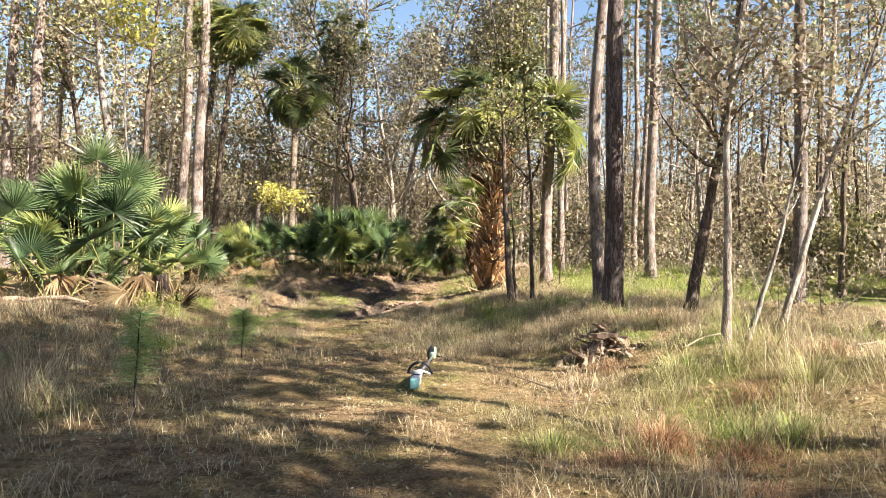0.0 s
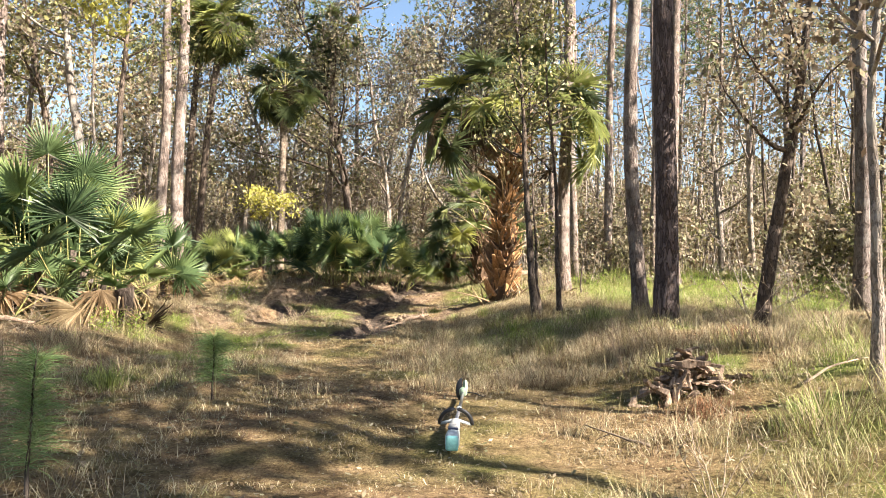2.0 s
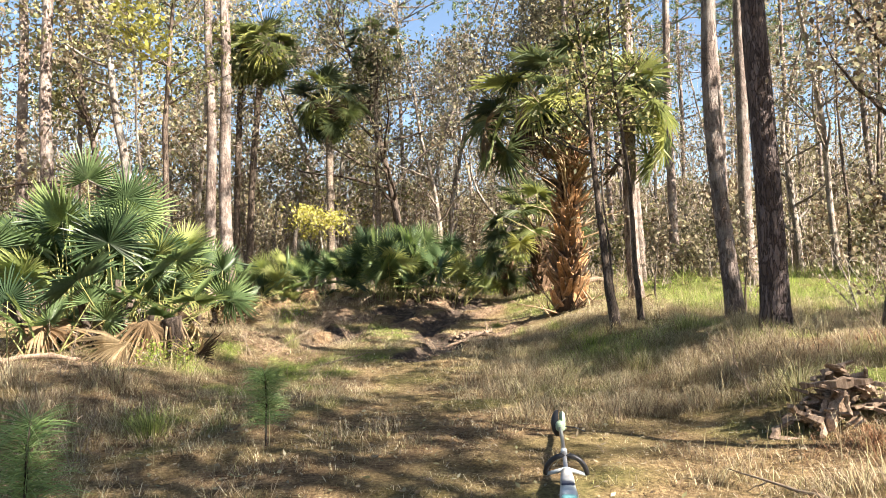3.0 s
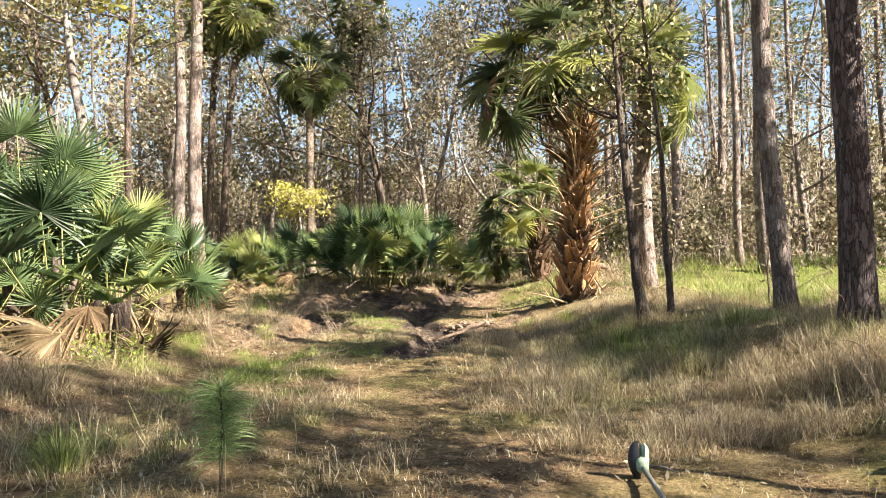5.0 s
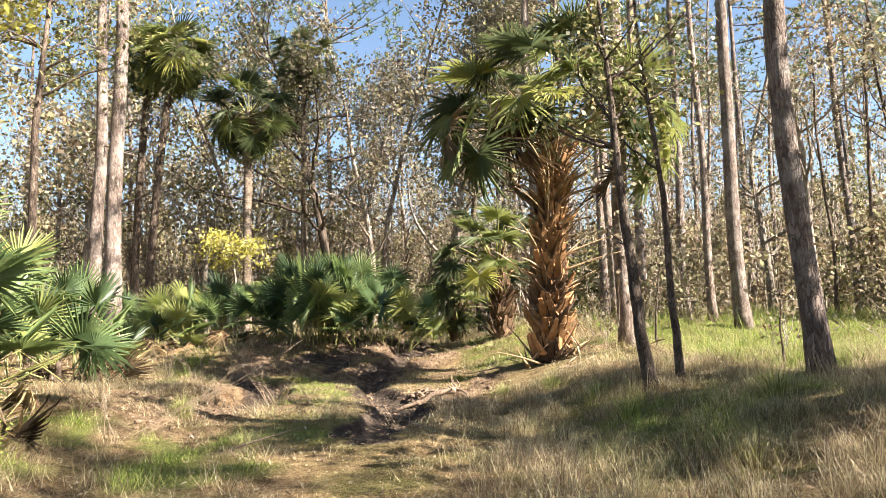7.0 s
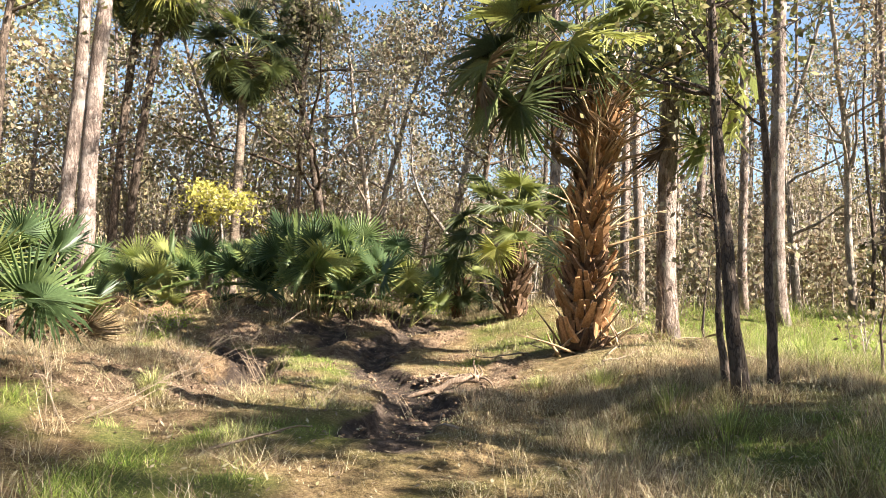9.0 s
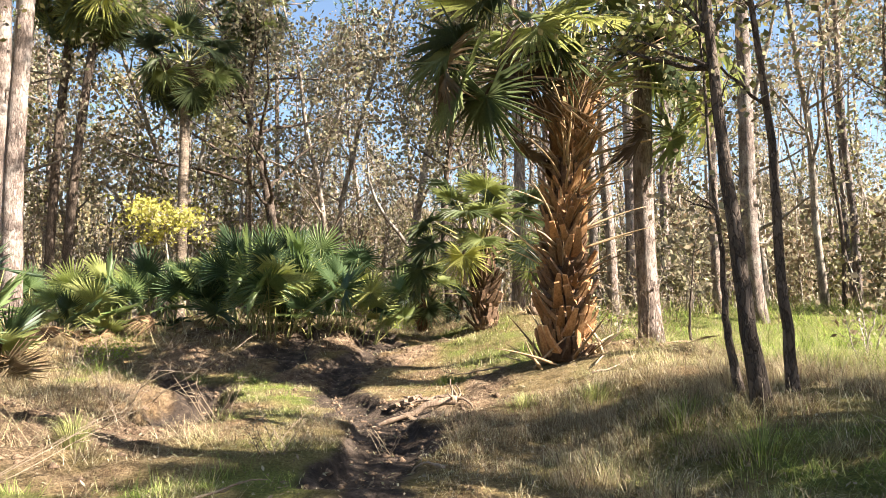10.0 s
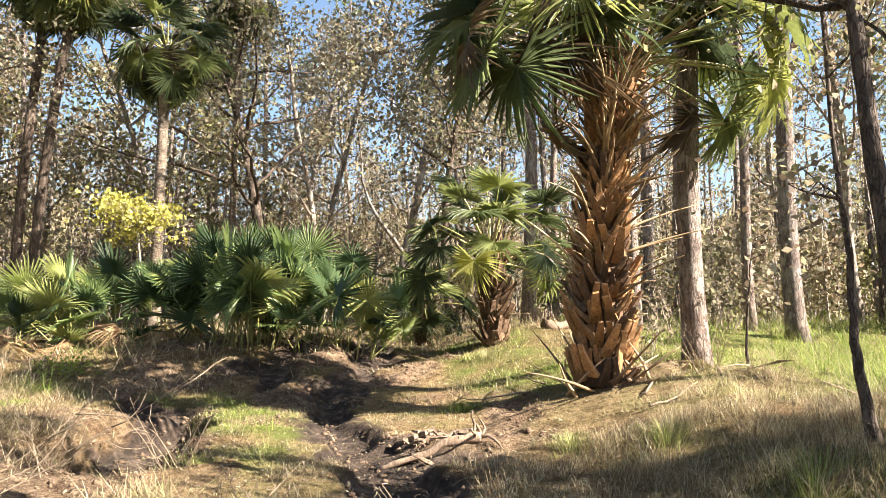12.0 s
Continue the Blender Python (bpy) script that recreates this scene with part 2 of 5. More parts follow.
M_LIME = foliage("bright_grass", [(0.0, (0.15, 0.22, 0.035)), (0.6, (0.27, 0.35, 0.055)), (1.0, (0.42, 0.44, 0.12))], 0.35, 0.6, 0.25)


def ground_material():
    m, n, l, b = shader("forest_floor", 0.95, 0.15)
    tc = n.new("ShaderNodeTexCoord")
    p = tc.outputs["Object"]
    fine = noise_tex(n, l, p, 38, 6, 0.75)
    mid = noise_tex(n, l, p, 5.5, 5, 0.7)
    big = noise_tex(n, l, p, 0.8, 4, 0.6)
    straw = ramp(n, [(0.28, (0.085, 0.055, 0.035)), (0.45, (0.23, 0.155, 0.09)), (0.6, (0.37, 0.27, 0.15)), (0.75, (0.52, 0.42, 0.25))])
    l.new(fine.outputs["Fac"], straw.inputs[0])
    litter = ramp(n, [(0.36, (0.42, 0.36, 0.31)), (0.62, (1.2, 1.17, 1.1))])
    l.new(mid.outputs["Fac"], litter.inputs[0])
    col = mix(n, l, 1.0, straw.outputs[0], litter.outputs[0], "MULTIPLY")
    green = ramp(n, [(0.3, (0.07, 0.085, 0.025)), (0.7, (0.26, 0.28, 0.07))])
    l.new(fine.outputs["Fac"], green.inputs[0])
    ga = n.new("ShaderNodeAttribute")
    ga.attribute_name = "green"
    gm = n.new("ShaderNodeMath")
    gm.operation = "MULTIPLY"
    gr = ramp(n, [(0.4, (0, 0, 0)), (0.62, (1, 1, 1))])
    l.new(big.outputs["Fac"], gr.inputs[0])
    ad = n.new("ShaderNodeMath")
    ad.operation = "ADD"
    ad.use_clamp = True
    sc = n.new("ShaderNodeMath")
    sc.operation = "MULTIPLY"
    sc.inputs[1].default_value = 0.28
    l.new(gr.outputs[0], sc.inputs[0])
    l.new(sc.outputs[0], ad.inputs[0])
    l.new(ga.outputs["Fac"], ad.inputs[1])
    col = mix(n, l, ad.outputs[0], col, green.outputs[0])
    earth = ramp(n, [(0.33, (0.06, 0.042, 0.03)), (0.48, (0.22, 0.155, 0.105)), (0.66, (0.42, 0.32, 0.23))])
    l.new(fine.outputs["Fac"], earth.inputs[0])
    sa = n.new("ShaderNodeAttribute")
    sa.attribute_name = "soil"
    earthy = mix(n, l, 1.0, earth.outputs[0], litter.outputs[0], "MULTIPLY")
    col = mix(n, l, sa.outputs["Fac"], col, earthy)
    soil = ramp(n, [(0.3, (0.035, 0.027, 0.022)), (0.5, (0.085, 0.063, 0.048)), (0.72, (0.22, 0.165, 0.125))])
    l.new(mid.outputs["Fac"], soil.inputs[0])
    ma = n.new("ShaderNodeAttribute")
    ma.attribute_name = "mud"
    edge = n.new("ShaderNodeMath")
    edge.operation = "MULTIPLY_ADD"
    l.new(fine.outputs["Fac"], edge.inputs[0])
    edge.inputs[1].default_value = 0.5
    l.new(ma.outputs["Fac"], edge.inputs[2])
    mr = ramp(n, [(0.48, (0, 0, 0)), (0.66, (1, 1, 1))])
    l.new(edge.outputs[0], mr.inputs[0])
    col = mix(n, l, mr.outputs[0], col, soil.outputs[0])
    l.new(col, b.inputs["Base Color"])
    bp = n.new("ShaderNodeBump")
    bp.inputs["Strength"].default_value, bp.inputs["Distance"].default_value = 1.0, 0.09
    hs = n.new("ShaderNodeMath")
    hs.operation = "ADD"
    l.new(fine.outputs["Fac"], hs.inputs[0])
    l.new(mid.outputs["Fac"], hs.inputs[1])
    l.new(hs.outputs[0], bp.inputs["Height"])
    l.new(bp.outputs[0], b.inputs["Normal"])
    return m


def grass_material():
    m, n, l, b = shader("grass_blades", 0.6, 0.3)
    r = n.new("ShaderNodeNewGeometry").outputs["Random Per Island"]
    straw = ramp(n, [(0.0, (0.11, 0.075, 0.05)), (0.3, (0.26, 0.185, 0.12)), (0.55, (0.39, 0.30, 0.185)), (0.8, (0.51, 0.42, 0.26)), (1.0, (0.64, 0.57, 0.40))])
    green = ramp(n, [(0.0, (0.065, 0.11, 0.02)), (0.5, (0.21, 0.30, 0.045)), (1.0, (0.46, 0.53, 0.12))])
    l.new(r, straw.inputs[0])
    l.new(r, green.inputs[0])
    a = n.new("ShaderNodeAttribute")
    a.attribute_name = "green"
    col = mix(n, l, a.outputs["Fac"], straw.outputs[0], green.outputs[0])
    l.new(col, b.inputs["Base Color"])
    tr = n.new("ShaderNodeBsdfTranslucent")
    l.new(col, tr.inputs["Color"])
    ms = n.new("ShaderNodeMixShader")
    ms.inputs[0].default_value = 0.38
    l.new(b.outputs[0], ms.inputs[1])
    l.new(tr.outputs[0], ms.inputs[2])
    l.new(ms.outputs[0], n["Material Output"].inputs["Surface"])
    return m


def backdrop_material():
    m, n, l, b = shader("far_woods", 1.0, 0.0)
    tc = n.new("ShaderNodeTexCoord")
    mp = n.new("ShaderNodeMapping")
    mp.inputs["Scale"].default_value = (1, 1, 0.12)
    l.new(tc.outputs["Object"], mp.inputs["Vector"])
    stem = noise_tex(n, l, mp.outputs[0], 1.6, 4, 0.7)
    leaf = noise_tex(n, l, tc.outputs["Object"], 1.3, 8, 0.75)
    t = ramp(n, [(0.3, (0.10, 0.08, 0.05)), (0.48, (0.29, 0.25, 0.14)), (0.6, (0.45, 0.38, 0.22)), (0.75, (0.58, 0.50, 0.32))])
    l.new(leaf.outputs["Fac"], t.inputs[0])
    s = ramp(n, [(0.40, (0.35, 0.3, 0.28)), (0.52, (1, 1, 1))])
    l.new(stem.outputs["Fac"], s.inputs[0])
    l.new(mix(n, l, 1.0, t.outputs[0], s.outputs[0], "MULTIPLY"), b.inputs["Base Color"])
    return m


M_RUST = foliage("rusty_dead_grass", [(0.0, (0.16, 0.075, 0.04)), (0.5, (0.34, 0.18, 0.10)), (1.0, (0.55, 0.36, 0.22))], 0.3, 0.7, 0.2)
M_GROUND, M_GRASS, M_FAR = ground_material(), grass_material(), backdrop_material()


# ---- mesh helpers ----
class Buf:
    """Collects vertices and faces."""

    def __init__(self):
        self.v, self.f, self.n = [], [], 0

    def add(self, v, f):
        self.v.append(np.asarray(v, float).reshape(-1, 3))
        self.f += [tuple(int(i) + self.n for i in face) for face in f]
        self.n += len(self.v[-1])

    def mesh(self, name, material, smooth=True):
        me = bpy.data.meshes.new(name)
        me.from_pydata(np.vstack(self.v).tolist(), [], self.f)
        me.materials.append(material)
        me.shade_smooth() if smooth else me.shade_flat()
        return me


def tri_mesh(name, v, f, material, smooth=False):
    """A mesh from arrays; f has three corners a face."""
    me = bpy.data.meshes.new(name)
    me.vertices.add(len(v))
    me.vertices.foreach_set("co", np.asarray(v, np.float32).ravel())
    f = np.asarray(f, np.int32)
    me.loops.add(f.size)
    me.loops.foreach_set("vertex_index", f.ravel())
    me.polygons.add(len(f))
    me.polygons.foreach_set("loop_start", np.arange(0, f.size, 3, dtype=np.int32))
    me.materials.append(material)
    me.update(calc_edges=True)
    me.shade_smooth() if smooth else me.shade_flat()
    return me


def part(name, me, parent, label=""):
    ob = new(name, me)
    ob.parent = parent
    if label:
        ob["label"] = label
    return ob


def thing(name, x, y, label, category, group="", sink=0.03, turn=0.0, kind=""):
    e = new(name)
    e.empty_display_size = 0.1
    e.matrix_basis = pose(x, y, ground_z(x, y) - sink, 0, 0, turn)
    return tagged(e, label, category, group, kind)


def tube(points, radii, sides=8, rough=0.0, rng=None, cap=True):
    """A tapering round limb along the points."""
    p = np.asarray(points, float)
    d = np.gradient(p, axis=0)
    d /= np.linalg.norm(d, axis=1)[:, None] + 1e-9
    ref = np.array([1.0, 0, 0]) if abs(d[0][0]) < 0.8 else np.array([0, 1.0, 0])
    a = np.cross(d, ref)
    a /= np.linalg.norm(a, axis=1)[:, None] + 1e-9
    b = np.cross(d, a)
    ang = np.linspace(0, 2 * np.pi, sides, endpoint=False)
    r = np.asarray(radii, float)[:, None] * np.ones(sides)
    if rough and rng is not None:
        r = r * (1 + rough * (rng.random(r.shape) - 0.5))
    v = p[:, None] + r[..., None] * (np.cos(ang)[None, :, None] * a[:, None] + np.sin(ang)[None, :, None] * b[:, None])
    n = len(p)
    f = [(i * sides + j, i * sides + (j + 1) % sides, (i + 1) * sides + (j + 1) % sides, (i + 1) * sides + j) for i in range(n - 1) for j in range(sides)]
    if cap:
        f += [tuple(range((n - 1) * sides, n * sides)), tuple(reversed(range(sides)))]
    return v.reshape(-1, 3), f


def crooked(rng, start, way, length, n, wob, rise=0.0):
    """A crooked line of n points."""
    p, w = [np.array(start, float)], np.array(way, float)
    w /= np.linalg.norm(w)
    for _ in range(n - 1):
        w = w + rng.normal(0, wob, 3) + np.array([0, 0, rise])
        w /= np.linalg.norm(w)
        p.append(p[-1] + w * length / (n - 1))
    return np.array(p)


def leaf_cloud(rng, centres, per, spread, size, long=1.6):
    """Small kite-shaped leaves, turned at random, round the centres."""
    c = np.repeat(np.asarray(centres, float), per, axis=0)
    c = c + rng.normal(0, spread, c.shape)
    k = len(c)
    a = rng.normal(size=(k, 3))
    a /= np.linalg.norm(a, axis=1)[:, None]
    b = np.cross(a, rng.normal(size=(k, 3)))
    b /= np.linalg.norm(b, axis=1)[:, None] + 1e-9
    s = size * (0.6 + 0.8 * rng.random(k))[:, None]
    v = np.stack([c - a * s * long * 0.5, c + b * s * 0.5, c + a * s * long * 0.5, c - b * s * 0.5], 1)
    i = np.arange(k)[:, None] * 4
    return v.reshape(-1, 3), np.concatenate([i + [0, 1, 2], i + [0, 2, 3]])


# ---- fan fronds ----
def blade_mesh(seed, radius, segments, spread, droop, fold, material, ragged=0.1, keep=1.0, split=0.42):
    """A fan leaf that lies along +y from its hub at the origin: pleated segments, joined half way, with free drooping tips."""
    rng = np.random.default_rng(seed)
    V, F = [], []
    half = spread / segments
    ang = np.linspace(-spread + half, spread - half, segments)
    for k_, a in enumerate(ang):
        long = rng.random() < keep
        R = radius * (1 - 0.22 * (abs(a) / np.pi) ** 1.5) * (1 + ragged * rng.normal()) * (1.0 if long else 0.6)
        R0 = radius * (1 - 0.22 * (abs(a) / np.pi) ** 1.5)
        bend = droop * (1 + 0.35 * rng.normal())
        tw = rng.normal(0, 0.03)

        def at(r, off, low=0.0):
            t = a + off + tw * r
            x, y = np.sin(t) * r * R, np.cos(t) * r * R
            z = -bend * R * r ** 2.6 + fold * abs(x) - low
            return (x, y, z)

        w = half
        def rim(t):
            x, y = np.sin(t) * split * radius, np.cos(t) * split * radius
            return (x, y, -droop * radius * split ** 2.6 + fold * abs(x))

        if not V:
            V += [(0, 0.02 * radius, 0), rim(a - w)]
        base = len(V)
        V += [at(split, 0, 0.055 * R), rim(a + w), at(0.78, -w * 0.36), at(0.78, 0, 0.03 * R), at(0.78, w * 0.36), at(1.0, 0)]
        i0 = 1 if k_ == 0 else base - 5
        i2, i3, i4, i5, i6, i7 = range(base, base + 6)
        F += [(0, i2, i0), (0, i3, i2), (i0, i2, i5), (i0, i5, i4), (i2, i3, i6), (i2, i6, i5), (i4, i5, i7), (i5, i6, i7)]
    return tri_mesh("blade", V, F, material)


def petiole_mesh(length, arch, radius, material):
    t = np.linspace(0, 1, 7)
    p = np.stack([0 * t, t * length, -arch * length * t ** 2], 1)
    v, f = tube(p, radius * (1.5 - 0.9 * t), 5)
    b = Buf()
    b.add(v, f)
    return b.mesh("petiole", material), p[-1], math.atan2(-2 * arch, 1)


FAN_BLADES = [blade_mesh(10 + i, 0.66, 30, 2.0 + 0.15 * i, 0.02 + 0.08 * i, 0.14, M_FAN, 0.08, 1.0, 0.38) for i in range(4)]
CAB_BLADES = [blade_mesh(20 + i, 0.86, 44, 2.35, 0.10 + 0.13 * i, 0.22, M_CAB, 0.09, 1.0, 0.40) for i in range(4)]
DEAD_BLADES = [blade_mesh(30 + i, 0.72, 26, 1.1 + 0.4 * i, 0.9, 0.1, M_DEADFAN, 0.2, 0.85) for i in range(3)]
DEAD_BLADES += [blade_mesh(36 + i, 0.8, 34, 1.9, 0.55 + 0.2 * i, 0.25, M_BROWNFAN, 0.12, 1.0, 0.4) for i in range(2)]
STEMS = {(k, n): petiole_mesh(n, arch, r, mat) for k, mat, arch, r in (("fan", M_STEM, 0.04, 0.009), ("cab", M_STEM, 0.16, 0.018), ("dead", M_DRYSTEM, 0.22, 0.013)) for n in (0.5, 0.9, 1.3, 1.8)}


def frond(parent, kind, base, way, length, size, rng, tilt=0.0, roll=0.0):
    """A frond under the palm: its stalk, and the blade on it. way points along the stalk; tilt bends the blade down from it, in degrees."""
    y = Vector(way).normalized()
    x = y.cross(Vector((0, 0, 1)))
    x = x.normalized() if x.length > 1e-3 else Vector((1, 0, 0))
    z = x.cross(y)
    m = Matrix((x, y, z)).transposed().to_4x4() @ pose(0, 0, 0, 0, roll, 0)
    n = min((0.5, 0.9, 1.3, 1.8), key=lambda q: abs(q - length))
    me, end, slope = STEMS[(kind, n)]
    s = part("frond", me, parent)
    s.matrix_basis = Matrix.Translation(base) @ m
    blades = {"fan": FAN_BLADES, "cab": CAB_BLADES, "dead": DEAD_BLADES}[kind]
    b = part("blade", blades[rng.integers(len(blades))], s)
    b.matrix_basis = Matrix.Translation(Vector(end)) @ pose(0, 0, 0, math.degrees(slope) - tilt, rng.normal(0, 12), rng.normal(0, 6)) @ Matrix.Scale(size, 4)
    return s


def aim(az, el):
    a, e = radians(az), radians(el)
    return (math.sin(a) * math.cos(e), math.cos(a) * math.cos(e), math.sin(e))


# ---- ground ----
def lines(lo, hi, a, b, step, grow):
    """Grid lines: even between a and b, then ever wider out to lo and hi."""
    mid = list(np.arange(a, b + step / 2, step))
    s, up = step, [mid[-1]]
    while up[-1] < hi:
        s *= grow
        up.append(up[-1] + s)
    s, down = step, [mid[0]]
    while down[-1] > lo:
        s *= grow
        down.append(down[-1] - s)
    return np.array(down[:0:-1] + mid + up[1:])


def green_at(x, y):
    """How green the growth is, 0 to 1."""
    g = 0.8 * sm((vnoise(x, y, 1.7) - 0.47) / 0.2) * sm((vnoise(x, y, 0.45) - 0.35) / 0.3)
    g = g * (0.35 + 0.65 * sm((np.abs(x + 0.3) - 1.2) / 2))
    g = g + 1.0 * dip(x, y, -3.0, 20.0, 0.5, 2.6) * (vnoise(x, y, 0.6) > 0.35) + 1.0 * dip(x, y, -2.3, 15.8, 0.8, 0.7)
    g = g + (0.85 + 0.6 * vnoise(x, y, 1.1)) * sm((x - 2.7) / 1.0) * sm((y - 15.5) / 2.5) * (1 - sm((y - 27) / 5)) * (1 - sm((x - 13) / 5))
    g = g + 0.7 * sm((x + 0.6) / 0.5) * (1 - sm((x - 1.0) / 1.0)) * sm((y - 20) / 1.5) * (1 - sm((y - 25) / 3))
    g = g + 0.6 * dip(x, y, 1.3, 14.8, 1.6, 1.6) + 0.5 * dip(x, y, 3.0, 7.8, 0.9, 1.2)
    return np.clip(g * (0.45 + 0.75 * sm((vnoise(x + 5, y, 0.38) - 0.3) / 0.35)), 0, 1)


gx, gy = lines(-420, 420, -6.2, 4.5, 0.07, 1.11), lines(-400, 520, 5.0, 26, 0.07, 1.11)
X, Y = np.meshgrid(gx, gy)
gv = np.stack([X, Y, height(X, Y)], -1).reshape(-1, 3)
nx, ny = len(gx), len(gy)
q = (np.arange(ny - 1)[:, None] * nx + np.arange(nx - 1)[None]).ravel()
me = tri_mesh("ground", gv, np.concatenate([np.stack([q, q + 1, q + nx + 1], 1), np.stack([q, q + nx + 1, q + nx], 1)]), M_GROUND, True)
for key, fn in (("mud", mud), ("green", green_at), ("soil", soil)):
    me.attributes.new(key, "FLOAT", "POINT").data.foreach_set("value", fn(gv[:, 0], gv[:, 1]).astype(np.float32))
ground = tagged(new("ground", me), "sandy forest floor with dry grass, litter and muddy ruts", "ground", kind="structure")

# ---- far woods behind everything ----
rng = np.random.default_rng(3)
k = 260
az = np.linspace(0, 2 * np.pi, k, endpoint=False)
rows = []
for z, bulge in ((-2, 0), (6, 1.5), (11, 0.5), (15, -1.0)):
    r = 92 + bulge + rng.normal(0, 0.8, k)
    top = rng.normal(0, 1.0, k) * (z > 8) * 1.9
    rows.append(np.stack([r * np.sin(az), 14 + r * np.cos(az), z + top], 1))
bv = np.concatenate(rows)
bf = [(i * k + j, i * k + (j + 1) % k, (i + 1) * k + (j + 1) % k, (i + 1) * k + j) for i in range(3) for j in range(k)]
buf = Buf()
buf.add(bv, bf)
tagged(new("backdrop", buf.mesh("backdrop", M_FAR)), "distant wall of tan and olive woodland", "backdrop", kind="structure")


# ---- trees ----
def pine(name, x, y, tall, r, label, seed, bend=(0, 0), lean=(0, 0), crown_from=0.62, material=None, knots=6, crown=True, group="pines", sides=16, rows=60, k=30):
    """A long straight pine: plated trunk, dead snags, limbs and needle tufts high up."""
    rng = np.random.default_rng(seed)
    e = thing(name, x, y, label, "pine tree", group, sink=0.10)
    t = np.linspace(0, 1, rows)
    p = np.stack([lean[0] * t * tall + bend[0] * np.sin(np.pi * np.minimum(t * 2.6, 1)) + 0.05 * np.sin(t * 17 + seed), lean[1] * t * tall + bend[1] * np.sin(np.pi * np.minimum(t * 2.6, 1)), t * tall], 1)
    rad = r * (1 - 0.72 * t) * (1 + 0.35 * np.exp(-t * tall / 0.35))
    b = Buf()
    b.add(*tube(p, rad, sides, 0.07, rng))
    for _ in range(knots):
        i = rng.integers(int(0.2 * rows), int(0.6 * rows))
        w = (*rng.normal(size=2), 0.1)
        b.add(*tube(crooked(rng, p[i], w, rng.uniform(0.3, 1.4), 5, 0.15), np.linspace(0.02, 0.006, 5), 4))
    tips = []
    if crown:
        for _ in range(26):
            i = rng.integers(int(rows * crown_from), rows)
            a = rng.uniform(0, 2 * np.pi)
            ln = (1.0 - t[i]) * tall * 0.35 + rng.uniform(0.7, 1.6)
            lp = crooked(rng, p[i], (np.cos(a), np.sin(a), 0.15), ln, 6, 0.15, 0.05)
            b.add(*tube(lp, np.linspace(0.045, 0.012, 6), 4, cap=False))
            tips += [lp[j] + rng.normal(0, 0.22, 3) for j in (2, 3, 3, 4, 4, 5, 5, 5)]
    part("trunk", b.mesh("trunk", material or M_PINE), e)
    if tips:
        tips = np.array(tips)
        c = np.repeat(tips, k, axis=0)
        d = rng.normal(size=c.shape) + [0, 0, 0.35]
        d /= np.linalg.norm(d, axis=1)[:, None]
        s = np.cross(d, rng.normal(size=d.shape))
        s /= np.linalg.norm(s, axis=1)[:, None]
        v = np.stack([c + s * 0.36 / k, c - s * 0.36 / k, c + d * rng.uniform(0.2, 0.34, len(c))[:, None]], 1)
        part("crown", tri_mesh("crown", v.reshape(-1, 3), np.arange(len(c) * 3).reshape(-1, 3), M_NEEDLE), e)
    return e


def hardwood(name, x, y, tall, r, label, seed, leaves=2600, size=0.10, lean=(0, 0), first=0.25, limbs=14, reach=0.28, spread=0.22, bark_m=None, leaf_m=None, wob=0.05, group="", fork=None, category="tree", sides=10, rise=0.06, path=None, lift=(0.2, 0.9)):
    """A slender broadleaf tree: crooked trunk, limbs with twigs, thin foliage of small leaves."""
    rng = np.random.default_rng(seed)
    e = thing(name, x, y, label, category, group, sink=0.08)
    n = 22
    t = np.linspace(0, 1, n)
    if path is None:
        p = crooked(rng, (0, 0, 0), (lean[0], lean[1], 1), tall, n, wob)
        p = p + np.stack([(lean[0] * t * tall + 0 * t) * 0.4, lean[1] * t * tall * 0.4, 0 * t], 1)
    else:
        q = np.asarray(path, float)
        u = np.linspace(0, 1, len(q))
        p = np.stack([np.interp(t, u, q[:, i]) for i in range(3)], 1)
        for _ in range(2):
            p[1:-1] = (p[:-2] + 2 * p[1:-1] + p[2:]) / 4
        p[1:] += np.cumsum(rng.normal(0, 0.008, (n - 1, 3)), 0)
    b = Buf()
    b.add(*tube(p, r * (1 - 0.82 * t) * (1 + 0.4 * np.exp(-t * tall / 0.25)), sides, 0.08, rng))
    cs = []
    for _ in range(limbs):
        i = min(n - 2, int(n * rng.uniform(first, 0.97)))
        a = rng.uniform(0, 2 * np.pi)
        ln = tall * reach * (1.15 - 0.7 * t[i]) * rng.uniform(0.6, 1.2)
        lp = crooked(rng, p[i], (np.cos(a), np.sin(a), rng.uniform(*lift)), ln, 9, 0.16, rise)
        b.add(*tube(lp, np.linspace(r * (1 - 0.8 * t[i]) * 0.5 + 0.004, 0.004, 9), 4, cap=False))
        for j in range(3, 9):
            tp = crooked(rng, lp[j], rng.normal(size=3) + [0, 0, 0.2], ln * rng.uniform(0.2, 0.42), 4, 0.3)
            b.add(*tube(tp, np.linspace(0.007, 0.002, 4), 3, cap=False))
            cs += list(tp[1:])
    part("trunk", b.mesh("trunk", bark_m or M_OAK), e)
    if leaves:
        cs = np.array(cs)
        v, f = leaf_cloud(rng, cs[rng.integers(len(cs), size=leaves // 4)], 4, spread, size)
        part("crown", tri_mesh("crown", v, f, leaf_m or M_TAN), e)
    return e


